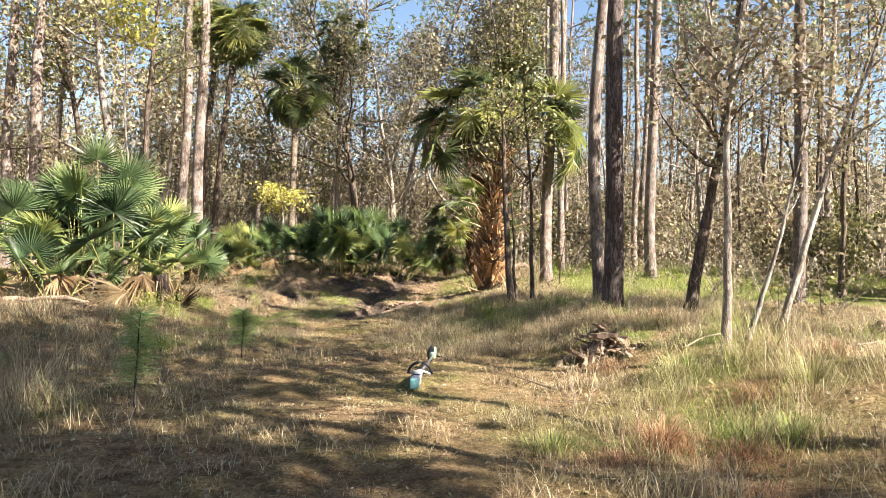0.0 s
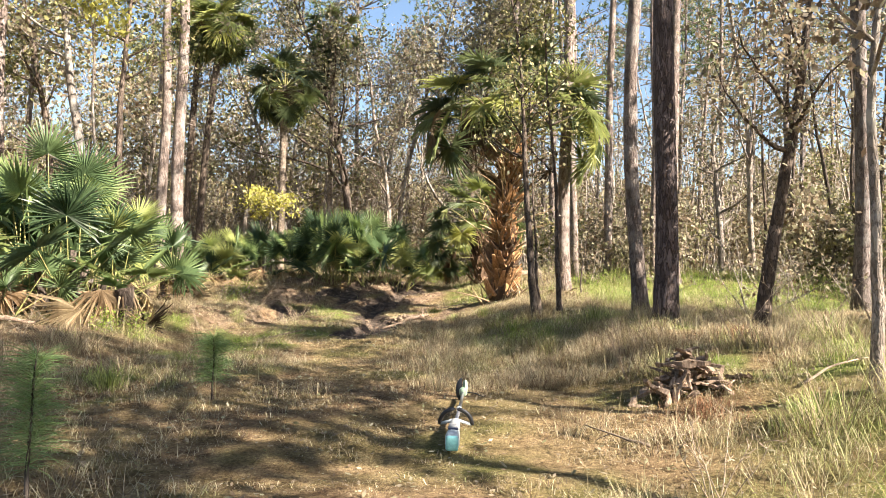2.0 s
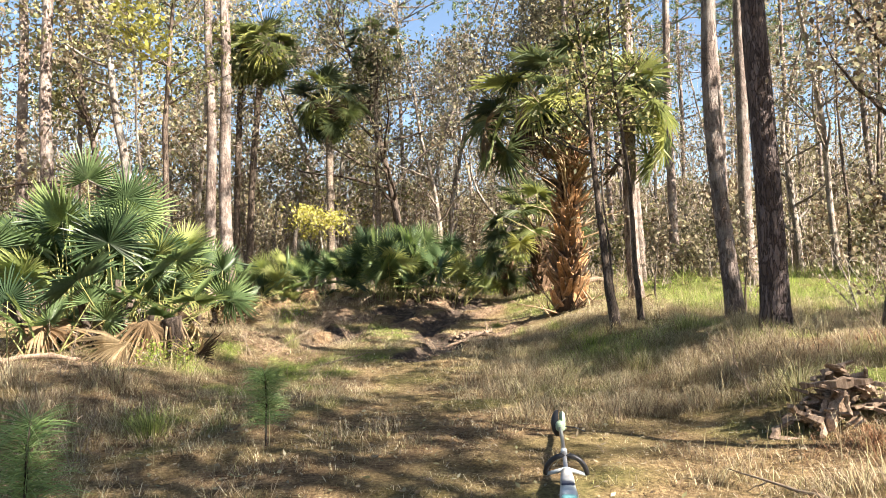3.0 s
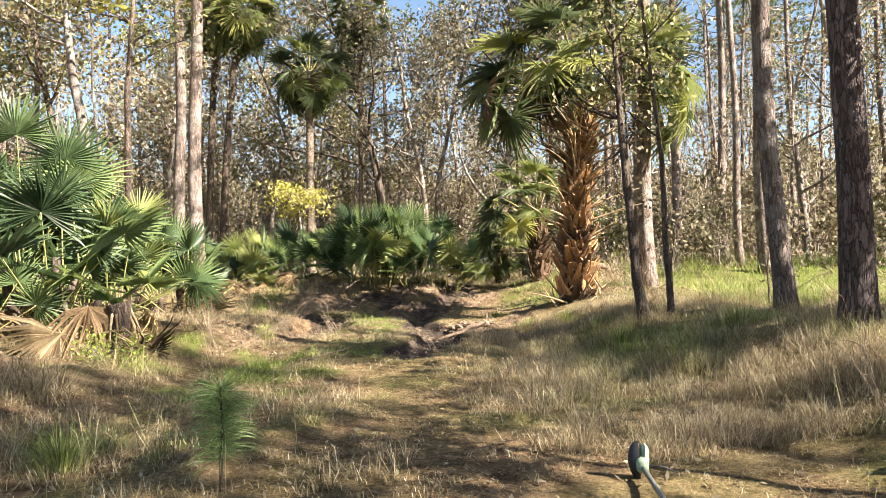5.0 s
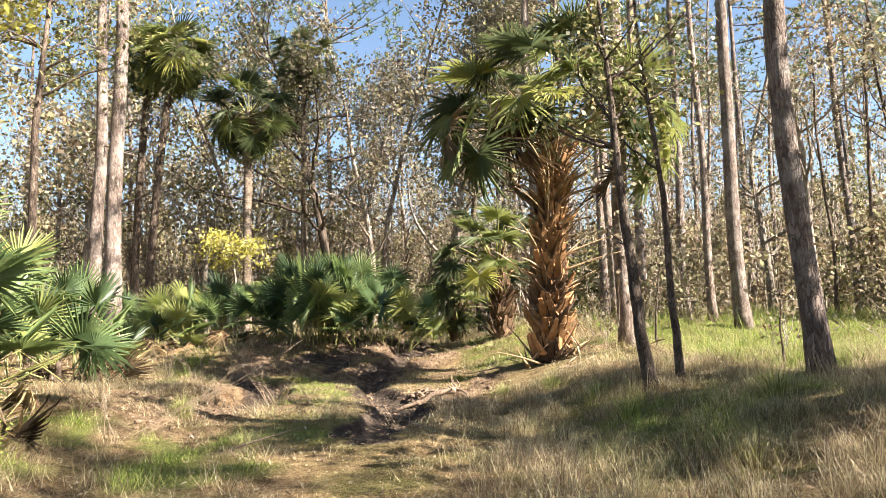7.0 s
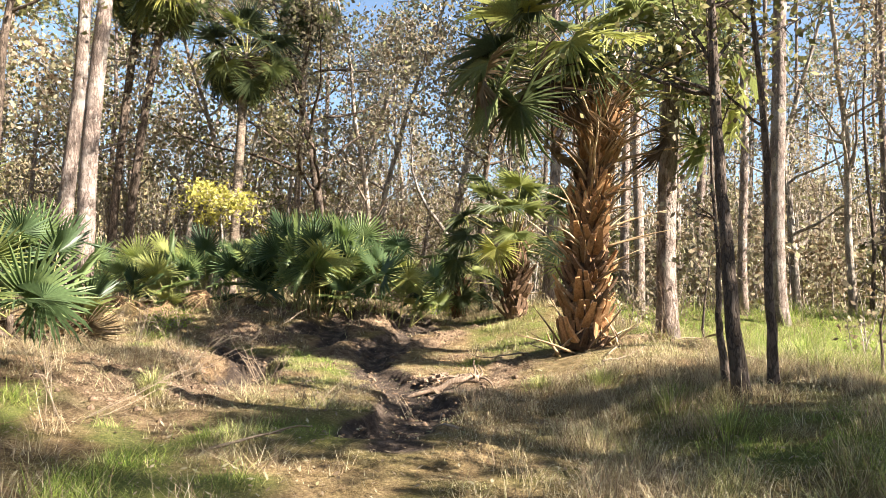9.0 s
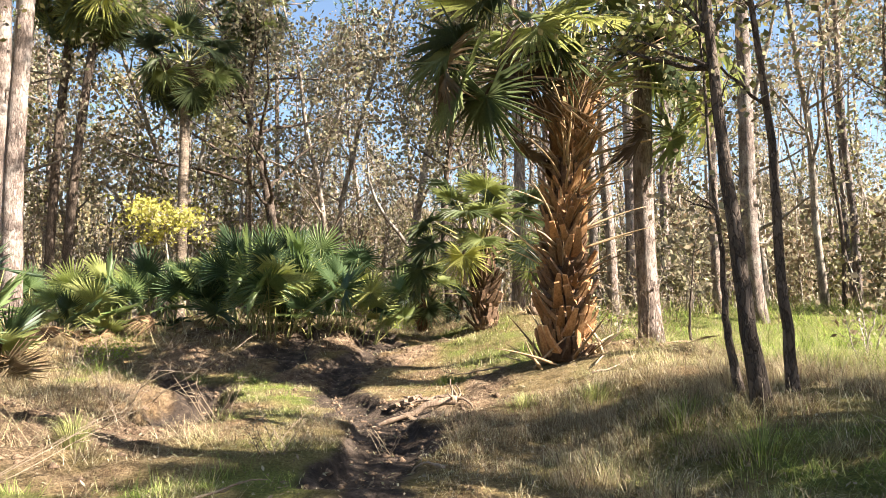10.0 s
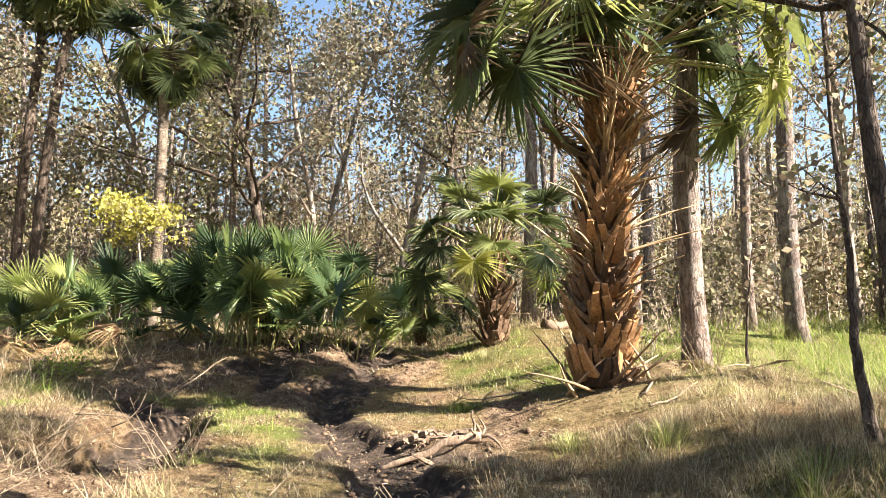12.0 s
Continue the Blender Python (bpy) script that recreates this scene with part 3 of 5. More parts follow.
def shrub(name, x, y, tall, label, seed, stems=16, leaves=1500, size=0.06, leaf_m=None, wide=0.45, category="shrub", group=""):
    """A many-stemmed bush of bare twigs and small leaves."""
    rng = np.random.default_rng(seed)
    e = thing(name, x, y, label, category, group)
    b, cs = Buf(), []
    for _ in range(stems):
        a = rng.uniform(0, 2 * np.pi)
        s = (0.25 * np.cos(a) * wide, 0.25 * np.sin(a) * wide, 0)
        lp = crooked(rng, s, (np.cos(a) * wide, np.sin(a) * wide, 1.1), tall * rng.uniform(0.6, 1.1), 9, 0.12)
        b.add(*tube(lp, np.linspace(0.014, 0.003, 9), 3, cap=False))
        for j in range(2, 9):
            tp = crooked(rng, lp[j], rng.normal(size=3) + [0, 0, 0.4], tall * rng.uniform(0.12, 0.3), 3, 0.25)
            b.add(*tube(tp, np.linspace(0.005, 0.002, 3), 3, cap=False))
            cs += list(tp[1:])
    part("branchwork", b.mesh("branchwork", M_OAK), e)
    cs = np.array(cs)
    v, f = leaf_cloud(rng, cs[rng.integers(len(cs), size=leaves // 3)], 3, 0.09, size)
    part("foliage", tri_mesh("foliage", v, f, leaf_m or M_TAN), e)
    return e


def clear(x, y):
    """True where woods may stand: off the track, the glade and the things placed singly."""
    if -5.2 - 0.06 * y < x < 3.0 + 0.02 * y and y < 34:
        return False
    if -3.0 < x < 2.2 and y < 46:
        return False
    if 2.0 < x < 12.5 and y < 25.5:
        return False
    if -13.5 < x <= -4 and -3 < y < 33 or -17 < x < -4.5 and 20 < y < 40:
        return False
    if 4 < x < 13 and -3 < y < 14:
        return False
    return not (abs(x) < 5 and y < 5)


# pines that are met singly
pine("pine_tree", 3.02, 13.3, 23, 0.165, "tall dark-barked pine with plated bark beside the track", 1, lean=(0.003, 0), material=M_DARKPINE)
pine("pine_tree", 3.24, 15.5, 22, 0.132, "tall slightly crooked pine with pale flaking bark", 2, bend=(-0.14, 0), lean=(0.001, 0))
pine("pine_tree", 2.82, 21.4, 22, 0.175, "straight pine with pale peeling bark behind the palm", 3)
pine("pine_tree", 6.79, 24.9, 23, 0.19, "straight pale pine at the edge of the glade", 4, bend=(-0.15, 0))
pine("pine_tree", 1.95, 27.4, 22, 0.16, "straight grey pine beside the track", 5)
pine("pine_tree", 7.77, 16.7, 22, 0.15, "slim pale pine in the sunlit grass", 6)
pine("pine_tree", -9.43, 26.0, 23, 0.22, "stout pale-barked pine among the palmettos", 8)
pine("pine_tree", -10.58, 27.4, 21, 0.20, "brown pine standing close to a stouter one", 9)

# slender trees met singly
hardwood("slender_tree", 3.3, 8.7, 6.5, 0.05, "slim pale sapling with thin brown foliage", 11, 1300, 0.048, first=0.45, limbs=12, reach=0.22, path=[(0, 0, 0), (0.02, 0, 1.0), (-0.01, 0, 2.1), (0.05, 0, 3.2), (0.35, 0.1, 4.8), (0.5, 0.2, 6.4)])
hardwood("slender_tree", 3.75, 9.3, 4.2, 0.034, "thin leaning sapling with sparse brown leaves", 12, 500, 0.048, first=0.5, limbs=7, reach=0.2, path=[(0, 0, 0), (0.18, 0, 0.6), (0.36, 0, 1.2), (0.55, 0, 2.2), (0.8, 0, 3.6)])
hardwood("slender_tree", 4.25, 9.7, 6.2, 0.045, "thin sapling leaning well over in the grass", 13, 1000, 0.048, first=0.4, limbs=10, reach=0.24, path=[(0, 0, 0), (0.3, 0, 1.2), (0.62, 0, 2.4), (1.1, 0, 3.7), (1.6, 0.2, 5.6)])
hardwood("slender_tree", 4.3, 13.1, 10, 0.105, "dark leaning tree at the glade's edge", 14, 2200, 0.055, first=0.4, limbs=14, reach=0.2, bark_m=M_DARKBARK, path=[(0, 0, 0), (0.28, 0, 1.6), (0.62, 0, 3.4), (0.75, 0, 5.0), (0.95, 0.2, 9.5)])
hardwood("slender_tree", 1.52, 16.0, 7.4, 0.08, "dark leaning tree with olive leaves beside the track", 15, 1700, 0.05, first=0.5, limbs=16, reach=0.26, bark_m=M_DARKBARK, leaf_m=M_OLIVE, path=[(0, 0, 0), (-0.11, 0, 1.0), (-0.21, 0.05, 2.1), (-0.3, 0.1, 3.6), (-0.36, 0.1, 4.6), (-0.75, 0.2, 7.0)])
hardwood("slender_tree", 1.66, 16.6, 4.6, 0.045, "thin dark sapling crossing its neighbour", 16, 400, 0.045, first=0.6, limbs=6, reach=0.16, bark_m=M_DARKBARK, path=[(0, 0, 0), (-0.1, 0, 0.6), (-0.08, 0, 1.1), (-0.2, 0, 2.1), (-0.3, 0, 4.4)])
hardwood("slender_tree", 1.97, 16.3, 6.6, 0.058, "thin dark upright sapling beside the track", 17, 800, 0.05, first=0.5, limbs=10, reach=0.2, bark_m=M_DARKBARK, leaf_m=M_OLIVE, path=[(0, 0, 0), (-0.02, 0, 0.6), (-0.05, 0, 1.8), (-0.16, 0, 3.2), (-0.3, 0, 4.4), (-0.38, 0, 6.4)])
hardwood("slender_tree", 3.12, 20.6, 2.0, 0.022, "short bare sapling in the sunlit grass", 18, 60, 0.05, first=0.4, limbs=4, reach=0.25, bark_m=M_DARKBARK)
hardwood("slender_tree", 3.94, 17.0, 2.0, 0.02, "short bare sapling in the sunlit grass", 19, 60, 0.05, first=0.4, limbs=4, reach=0.25, bark_m=M_DARKBARK)
hardwood("slender_tree", 3.74, 17.2, 1.7, 0.018, "short bare sapling in the sunlit grass", 20, 40, 0.05, first=0.4, limbs=4, reach=0.25, bark_m=M_DARKBARK)

# the oak with bowed limbs and grey foliage over the track, and others near it
hardwood("oak_tree", -5.1, 35.0, 15, 0.22, "grey oak with bowed limbs and fine brownish foliage", 31, 9000, 0.10, first=0.25, limbs=34, reach=0.42, spread=0.30, leaf_m=M_GREYTWIG, bark_m=M_DARKBARK, category="oak tree")
hardwood("oak_tree", -0.6, 38.0, 17, 0.2, "oak with fine grey-brown foliage behind the palms", 32, 8000, 0.12, first=0.2, limbs=34, reach=0.36, spread=0.32, leaf_m=M_GREYTWIG, category="oak tree")
hardwood("oak_tree", 0.7, 31.5, 11, 0.13, "oak with fine grey-brown foliage over the track", 33, 8000, 0.085, first=0.40, limbs=36, reach=0.32, spread=0.25, leaf_m=M_GREYTWIG, bark_m=M_DARKBARK, category="oak tree", lean=(-0.10, 0))
hardwood("small_tree", -7.06, 29.0, 3.1, 0.06, "small tree with bright yellow leaves above palmettos", 34, 1500, 0.072, first=0.82, limbs=20, reach=0.75, spread=0.12, leaf_m=M_YELLOW, rise=-0.02, lift=(0.1, 0.35))
hardwood("small_tree", -9.7, 21.4, 8.6, 0.06, "thin tree with a yellow leafy bough", 35, 420, 0.10, first=0.78, limbs=9, reach=0.24, spread=0.2, leaf_m=M_YELLOW)

# big trunks on the track's far side of the palmettos
hardwood("forked_tree", -11.7, 24.5, 13, 0.2, "pale forked tree with crooked limbs", 36, 2200, 0.10, first=0.3, limbs=16, reach=0.4, leaf_m=M_TAN)
hardwood("oak_tree", -10.6, 24.4, 12.5, 0.13, "oak with dark olive foliage among the pines", 42, 2800, 0.085, first=0.5, limbs=24, reach=0.26, spread=0.28, leaf_m=M_OLIVE, bark_m=M_DARKBARK, category="oak tree")
hardwood("oak_tree", -15.0, 28.0, 15, 0.15, "oak with dark olive foliage at the wood's edge", 43, 5200, 0.10, first=0.45, limbs=24, reach=0.28, spread=0.32, leaf_m=M_OLIVE, bark_m=M_DARKBARK, category="oak tree")
pine("pine_tree", -14.3, 24.0, 22, 0.22, "brown pine at the wood's edge", 37)
pine("pine_tree", -17.0, 26.5, 22, 0.22, "brown pine at the wood's edge", 38)
hardwood("forked_tree", -15.6, 22.5, 12, 0.15, "dark crooked tree at the wood's edge", 39, 1500, 0.10, first=0.3, limbs=14, reach=0.35, bark_m=M_DARKBARK)

# woods: a few kinds, repeated
PROTO = []
for i in range(7):
    lm = (M_TAN, M_OLIVE, M_TAN, M_GREYTWIG, M_TAN, M_OLIVE, M_TAN)[i]
    what = {M_TAN: "tan", M_OLIVE: "olive", M_GREYTWIG: "grey-brown"}[lm]
    PROTO.append((hardwood, f"slender woodland tree with thin {what} leaves", dict(leaves=1400 + 120 * i, size=0.088, first=0.15 + 0.06 * (i % 3), limbs=13, reach=0.26, spread=0.3, leaf_m=lm, sides=7, group="woodland trees")))
for i in range(3):
    PROTO.append((pine, "tall straight pine in the woods", dict(group="woodland pines", sides=8, rows=26, k=14)))
PROTO_OBS = [None] * len(PROTO)
BUSH_OBS = [None] * 4


def plant(x, y, which, rng):
    fn, label, kw = PROTO[which]
    if PROTO_OBS[which] is None:
        if fn is hardwood:
            PROTO_OBS[which] = fn("woodland_tree", x, y, rng.uniform(10, 15), rng.uniform(0.09, 0.15), label, 50 + which, **kw)
        else:
            PROTO_OBS[which] = fn("woodland_pine", x, y, rng.uniform(19, 23), rng.uniform(0.11, 0.15), label, 50 + which, **kw)
        return
    s = rng.uniform(0.8, 1.2)
    copy_thing(PROTO_OBS[which], pose(x, y, ground_z(x, y) - 0.1, rng.normal(0, 1.2), rng.normal(0, 1.2), rng.uniform(0, 360)) @ Matrix.Diagonal((s, s, s * rng.uniform(0.9, 1.15), 1)))


def bush(x, y, which, rng):
    if BUSH_OBS[which] is None:
        lm, what = ((M_TAN, "tan"), (M_TAN, "brown"), (M_OLIVE, "olive"), (M_GREYTWIG, "grey-brown"))[which]
        BUSH_OBS[which] = shrub("bush", x, y, 2.6, f"twiggy understorey bush with {what} leaves", 70 + which, 9, 950, 0.09, lm, 0.5, group="understorey bushes")
        return
    s = rng.uniform(0.7, 1.5)
    copy_thing(BUSH_OBS[which], pose(x, y, ground_z(x, y) - 0.04, 0, 0, rng.uniform(0, 360)) @ Matrix.Diagonal((s, s, s * rng.uniform(0.8, 1.3), 1)))


rng = np.random.default_rng(41)
made, tries = [], 0
while len(made) < 185 and tries < 9000:
    tries += 1
    d = 12 + 58 * rng.random() ** 0.8
    a = rng.uniform(-46, 46)
    x, y = -0.5 + d * math.sin(radians(a)), 6 + d * math.cos(radians(a))
    if not clear(x, y) or any((x - p) ** 2 + (y - r) ** 2 < 3.2 for p, r in made):
        continue
    if x > 7 and y < 32 and rng.random() < 0.45:
        continue
    made.append((x, y))
    plant(x, y, int(rng.choice(10, p=[.10, .08, .10, .08, .10, .08, .08, .13, .13, .12] if x < 2 else [.07, .07, .07, .06, .07, .06, .06, .18, .18, .18] if y > 34 else [.04, .02, .04, .02, .03, .02, .03, .28, .26, .26])), rng)
n = 0
while n < 120:
    d = 14 + 46 * rng.random() ** 0.8
    a = rng.uniform(-44, 44)
    x, y = -0.5 + d * math.sin(radians(a)), 6 + d * math.cos(radians(a))
    if clear(x, y) and not (x > 8 and y < 22):
        bush(x, y, int(rng.integers(4)), rng)
        n += 1
# brush and thin dark trees beyond the glade
rng_glade = np.random.default_rng(47)
for i in range(20):
    bush(rng_glade.uniform(11.5, 19), rng_glade.uniform(17.5, 27), int(rng_glade.choice((1, 2, 3, 3))), rng_glade)
for i in range(8):
    hardwood("slender_tree", rng_glade.uniform(9.5, 15), rng_glade.uniform(20, 28), rng_glade.uniform(8, 12), rng_glade.uniform(0.05, 0.085), "thin dark tree with sparse brown leaves beyond the glade", 480 + i, 600, 0.07, first=0.4, limbs=9, reach=0.22, spread=0.25, bark_m=M_DARKBARK, sides=7, group="glade trees")
# unseen woods, added beside and behind the walker to cast shade and close the place
n = 0
while n < 26:
    a, d = rng.uniform(75, 300), rng.uniform(9, 34)
    x, y = d * math.sin(radians(a)), 4 + d * math.cos(radians(a))
    if clear(x, y) and (abs(x) > 4 or y < -4):
        plant(x, y, int(rng.choice(10, p=[.03, .03, .03, .02, .03, .03, .03, .28, .26, .26])), rng)
        n += 1

# unseen trees, added sunward only to throw dappled shade over the near track
for i, (sx, sy) in enumerate(((6.6, -1.0), (7.6, 0.6), (8.8, 2.2), (8.9, -2.8), (5.6, -3.0), (3.0, -6.0), (12.4, -2.4), (11.2, -0.9), (9.9, 2.7))):
    hardwood("leafy_tree", sx, sy, 13.5 + 0.5 * (i % 3), 0.13, "unseen tall leafy tree added to shade the track", 400 + i, 2600 if i < 3 else 1500, 0.15, first=0.5, limbs=16, reach=0.24, spread=0.3, group="leafy trees")
# two more, never in view, whose crowns are set to shade the low bank
for i, (sx, sy) in enumerate(((9.3, 11.2), (11.2, 11.8))):
    hardwood("slender_tree", sx, sy, 9 + 0.6 * i, 0.09, "slender tree with thin tan leaves beside the glade", 410 + i, 2200, 0.13, first=0.3, limbs=20, reach=0.3, spread=0.26)



# canopies on the palmetto side, and bare shrubs in the glade
rng = np.random.default_rng(415)
for i, (sx, sy) in enumerate(((-18.5, 30), (-21, 36), (-11.5, 40), (-8.5, 43), (-16, 45), (-5.5, 44), (-22, 28), (-19, 41), (-2.5, 48), (-24.5, 33), (-15.2, 43.5), (-9.8, 41.5), (-20.5, 46), (-12.6, 47), (-15.6, 36.5), (-9.4, 40.5), (-3.4, 41.0), (2.4, 42.0))):
    hardwood("broad_tree", sx, sy, rng.uniform(11, 15) if i < 14 else rng.uniform(15.5, 19), 0.15, "broad woodland tree with thin sunlit tan leaves", 440 + i, 2200 if i < 14 else 2900, 0.125, first=0.22, limbs=18, reach=0.34, spread=0.3, leaf_m=(M_TAN, M_GREYTWIG, M_TAN, M_OLIVE)[i % 4], group="broad trees", sides=8)
for i, (sx, sy, sh) in enumerate(((5.3, 15.6, 1.5), (6.4, 17.2, 1.3), (4.5, 18.6, 1.1), (7.6, 20.5, 1.5), (5.6, 12.4, 1.2), (7.0, 13.9, 1.4), (8.8, 18.6, 1.5), (2.6, 22.6, 1.0), (4.0, 24.4, 1.3), (9.5, 22.5, 1.8), (6.2, 26.5, 1.7), (4.4, 27.5, 1.8))):
    shrub("bare_shrub", sx, sy, sh, "nearly bare brown shrub standing in the grass", 460 + i, 6, 130, 0.05, M_TAN, 0.5, group="bare shrubs")

# the thicket between and behind the trees: uncountable leaves and stems
rng = np.random.default_rng(430)
cl = []
while len(cl) < 3300:
    d = 19 + 62 * rng.random() ** 0.75
    a = rng.uniform(-48, 48)
    x, y = -0.5 + d * math.sin(radians(a)), 6 + d * math.cos(radians(a))
    if clear(x, y) and not (x > 4 and y < 29) and not (-13 < x < 1 and y < 37) and not (x > 5 and rng.random() < 0.5):
        top = 1.5 + 0.19 * d * rng.uniform(0.3, 1.15)
        cl.append((x, y, ground_z(x, y) + top * rng.random() ** 0.9, d))
cl = np.array(cl)
for leaf_m, sel, what in ((M_TAN, slice(0, 2000), "tan"), (M_OLIVE, slice(2000, 2500), "olive"), (M_GREYTWIG, slice(2500, 3300), "grey-brown")):
    c = cl[sel]
    vs, fs, k = [], [], 0
    for x, y, z, d in c:
        v, f = leaf_cloud(rng, [(x, y, z)], 24, 0.28 + 0.012 * d, 0.025 + 0.0024 * d)
        vs.append(v), fs.append(f + k)
        k += len(v)
    tagged(new("thicket", tri_mesh("thicket", np.vstack(vs), np.vstack(fs), leaf_m)), f"{what} leafy thicket filling the woods", "undergrowth", kind="stuff")
b = Buf()
for x, y, z, d in cl:
    g = ground_z(x, y)
    b.add(*tube(crooked(rng, (x, y, g - 0.1), (rng.normal(0, 0.12), rng.normal(0, 0.12), 1), max(1.5, 1.4 * (z - g)) + 3.5 * rng.random(), 5, 0.08), np.linspace(0.012 + 0.0006 * d, 0.006, 5), 3, cap=False))
tagged(new("thicket_stems", b.mesh("thicket_stems", M_OAK)), "thin crooked stems of the thicket", "undergrowth", kind="stuff")


# ---- palms ----
def boot_mesh(seed, material):
    """An old split leaf base: a broad wedge that ends in two ragged prongs."""
    rng = np.random.default_rng(seed)
    b = Buf()
    for s in (-1, 1):
        t = np.linspace(0, 1, 5)
        w = 0.055 * (1 - 0.55 * t) * (1 + 0.1 * rng.normal(size=5))
        cx = s * (0.02 + 0.05 * (1 - t) + 0.03 * t * rng.random())
        th = 0.022 * (1 - 0.6 * t)
        z = 0.10 * t ** 1.6 + 0.02 * rng.normal()
        L = 0.30 * rng.uniform(0.8, 1.2)
        v = []
        for i in range(5):
            y = L * t[i]
            v += [(cx[i] - w[i], y, z[i] - th[i]), (cx[i] + w[i], y, z[i] - th[i]), (cx[i] + w[i], y, z[i] + th[i]), (cx[i] - w[i], y, z[i] + th[i])]
        f = [(4 * i + j, 4 * i + (j + 1) % 4, 4 * i + 4 + (j + 1) % 4, 4 * i + 4 + j) for i in range(4) for j in range(4)] + [(16, 17, 18, 19)]
        b.add(v, f)
    return b.mesh("boot", material, False)


BOOTS = {m_: [boot_mesh(i, m_) for i in range(3)] for m_ in (M_BOOT, M_OLDBOOT_GAP)}
SPIKES = []
for i in range(3):
    r_ = np.random.default_rng(80 + i)
    t_ = np.linspace(0, 1, 7)
    L_ = (0.5, 0.8, 1.15)[i]
    b_ = Buf()
    b_.add(*tube(np.stack([0.03 * np.sin(4 * t_ + i), L_ * t_, -0.10 * L_ * t_ ** 2], 1), 0.019 * (1.3 - t_), 5, 0.2, r_))
    SPIKES.append(b_.mesh("old_stalk", M_DRYSTEM))


def axes(way, turn=0.0):
    y = Vector(way).normalized()
    x = y.cross(Vector((0, 0, 1)))
    x = x.normalized() if x.length > 1e-3 else Vector((1, 0, 0))
    return Matrix((x, y, x.cross(y))).transposed().to_4x4() @ pose(0, 0, 0, 0, turn, 0)


def booted_trunk(e, tall, r, seed, boots, stalks, lean=(0, 0), material=M_BOOT):
    """A palm trunk clad in old leaf bases, with dry stalks that stick out."""
    rng = np.random.default_rng(seed)
    t = np.linspace(0, 1, 24)
    p = np.stack([lean[0] * t ** 1.5, lean[1] * t ** 1.5, t * tall], 1)
    b = Buf()
    b.add(*tube(p, r * (1.0 - 0.28 * t + 0.25 * np.exp(-t * 9)), 14, 0.16, rng))
    # the core is coloured dark so that gaps between the boots look shaded
    part("trunk", b.mesh("trunk", M_OLDBOOT_GAP), e)
    for i in range(boots):
        u = (i + rng.random()) / boots
        a = i * 2.39996 + rng.normal(0, 0.12)
        rr = r * (0.92 - 0.28 * u + 0.2 * math.exp(-u * 9))
        el = rng.uniform(22, 66)
        ob = part("boot", BOOTS[material if rng.random() < 0.8 else M_OLDBOOT_GAP][i % 3], e)
        c = (lean[0] * u ** 1.5 + rr * math.sin(a), lean[1] * u ** 1.5 + rr * math.cos(a), u * tall)
        ob.matrix_basis = Matrix.Translation(c) @ axes(aim(math.degrees(a), el), rng.normal(0, 12)) @ Matrix.Scale(rng.uniform(0.75, 1.5) * min(1.0, r / 0.2), 4)
    for i in range(stalks):
        u = 0.12 + 0.88 * rng.random() ** 0.7
        a = rng.uniform(0, 2 * math.pi)
        rr = r * (0.95 - 0.3 * u)
        ob = part("old_stalk", SPIKES[i % 3], e)
        c = (lean[0] * u ** 1.5 + rr * math.sin(a), lean[1] * u ** 1.5 + rr * math.cos(a), u * tall)
        ob.matrix_basis = Matrix.Translation(c) @ axes(aim(math.degrees(a), rng.uniform(0, 42) + 26 * u), 0) @ Matrix.Scale(rng.uniform(0.4, 1.0) * (0.75 + 0.6 * u) * min(1.15, r / 0.22), 4)


def crown(e, top, seed, count, size, stalk, kind="cab", low=-35, high=88, dead=0, r0=0.08):
    """Fronds round a palm's heart, the young ones upright, the old ones hanging."""
    rng = np.random.default_rng(seed)
    for i in range(count):
        u = (i + 0.5) / count
        el = high + (low - high) * u ** 0.9 + rng.normal(0, 6)
        az = math.degrees(i * 2.39996) + rng.normal(0, 12)
        base = Vector(top) + Vector(aim(az, 10)) * r0 - Vector((0, 0, 0.35 * u))
        frond(e, kind, base, aim(az, el), stalk * rng.uniform(0.75, 1.2), size * rng.uniform(0.8, 1.12), rng, 8 + 40 * u + rng.normal(0, 10), rng.normal(0, 18))
    for i in range(dead):
        az = rng.uniform(0, 360)
        base = Vector(top) + Vector(aim(az, 0)) * r0 * 1.6 - Vector((0, 0, 0.3))
        frond(e, "dead", base, aim(az, rng.uniform(-45, -5)), stalk * 0.7, size * rng.uniform(0.8, 1.2), rng, 60, rng.normal(0, 30))


# the booted cabbage palm beside the track
cab = thing("cabbage_palm", 1.13, 20.55, "cabbage palm with orange-brown booted trunk beside the track", "palm", "cabbage palms")
booted_trunk(cab, 4.2, 0.245, 90, 200, 200, (0.24, 0))
crown(cab, (0.24, 0, 4.3), 91, 20, 1.0, 1.5, high=89, low=38, dead=2, r0=0.14)
rng = np.random.default_rng(92)
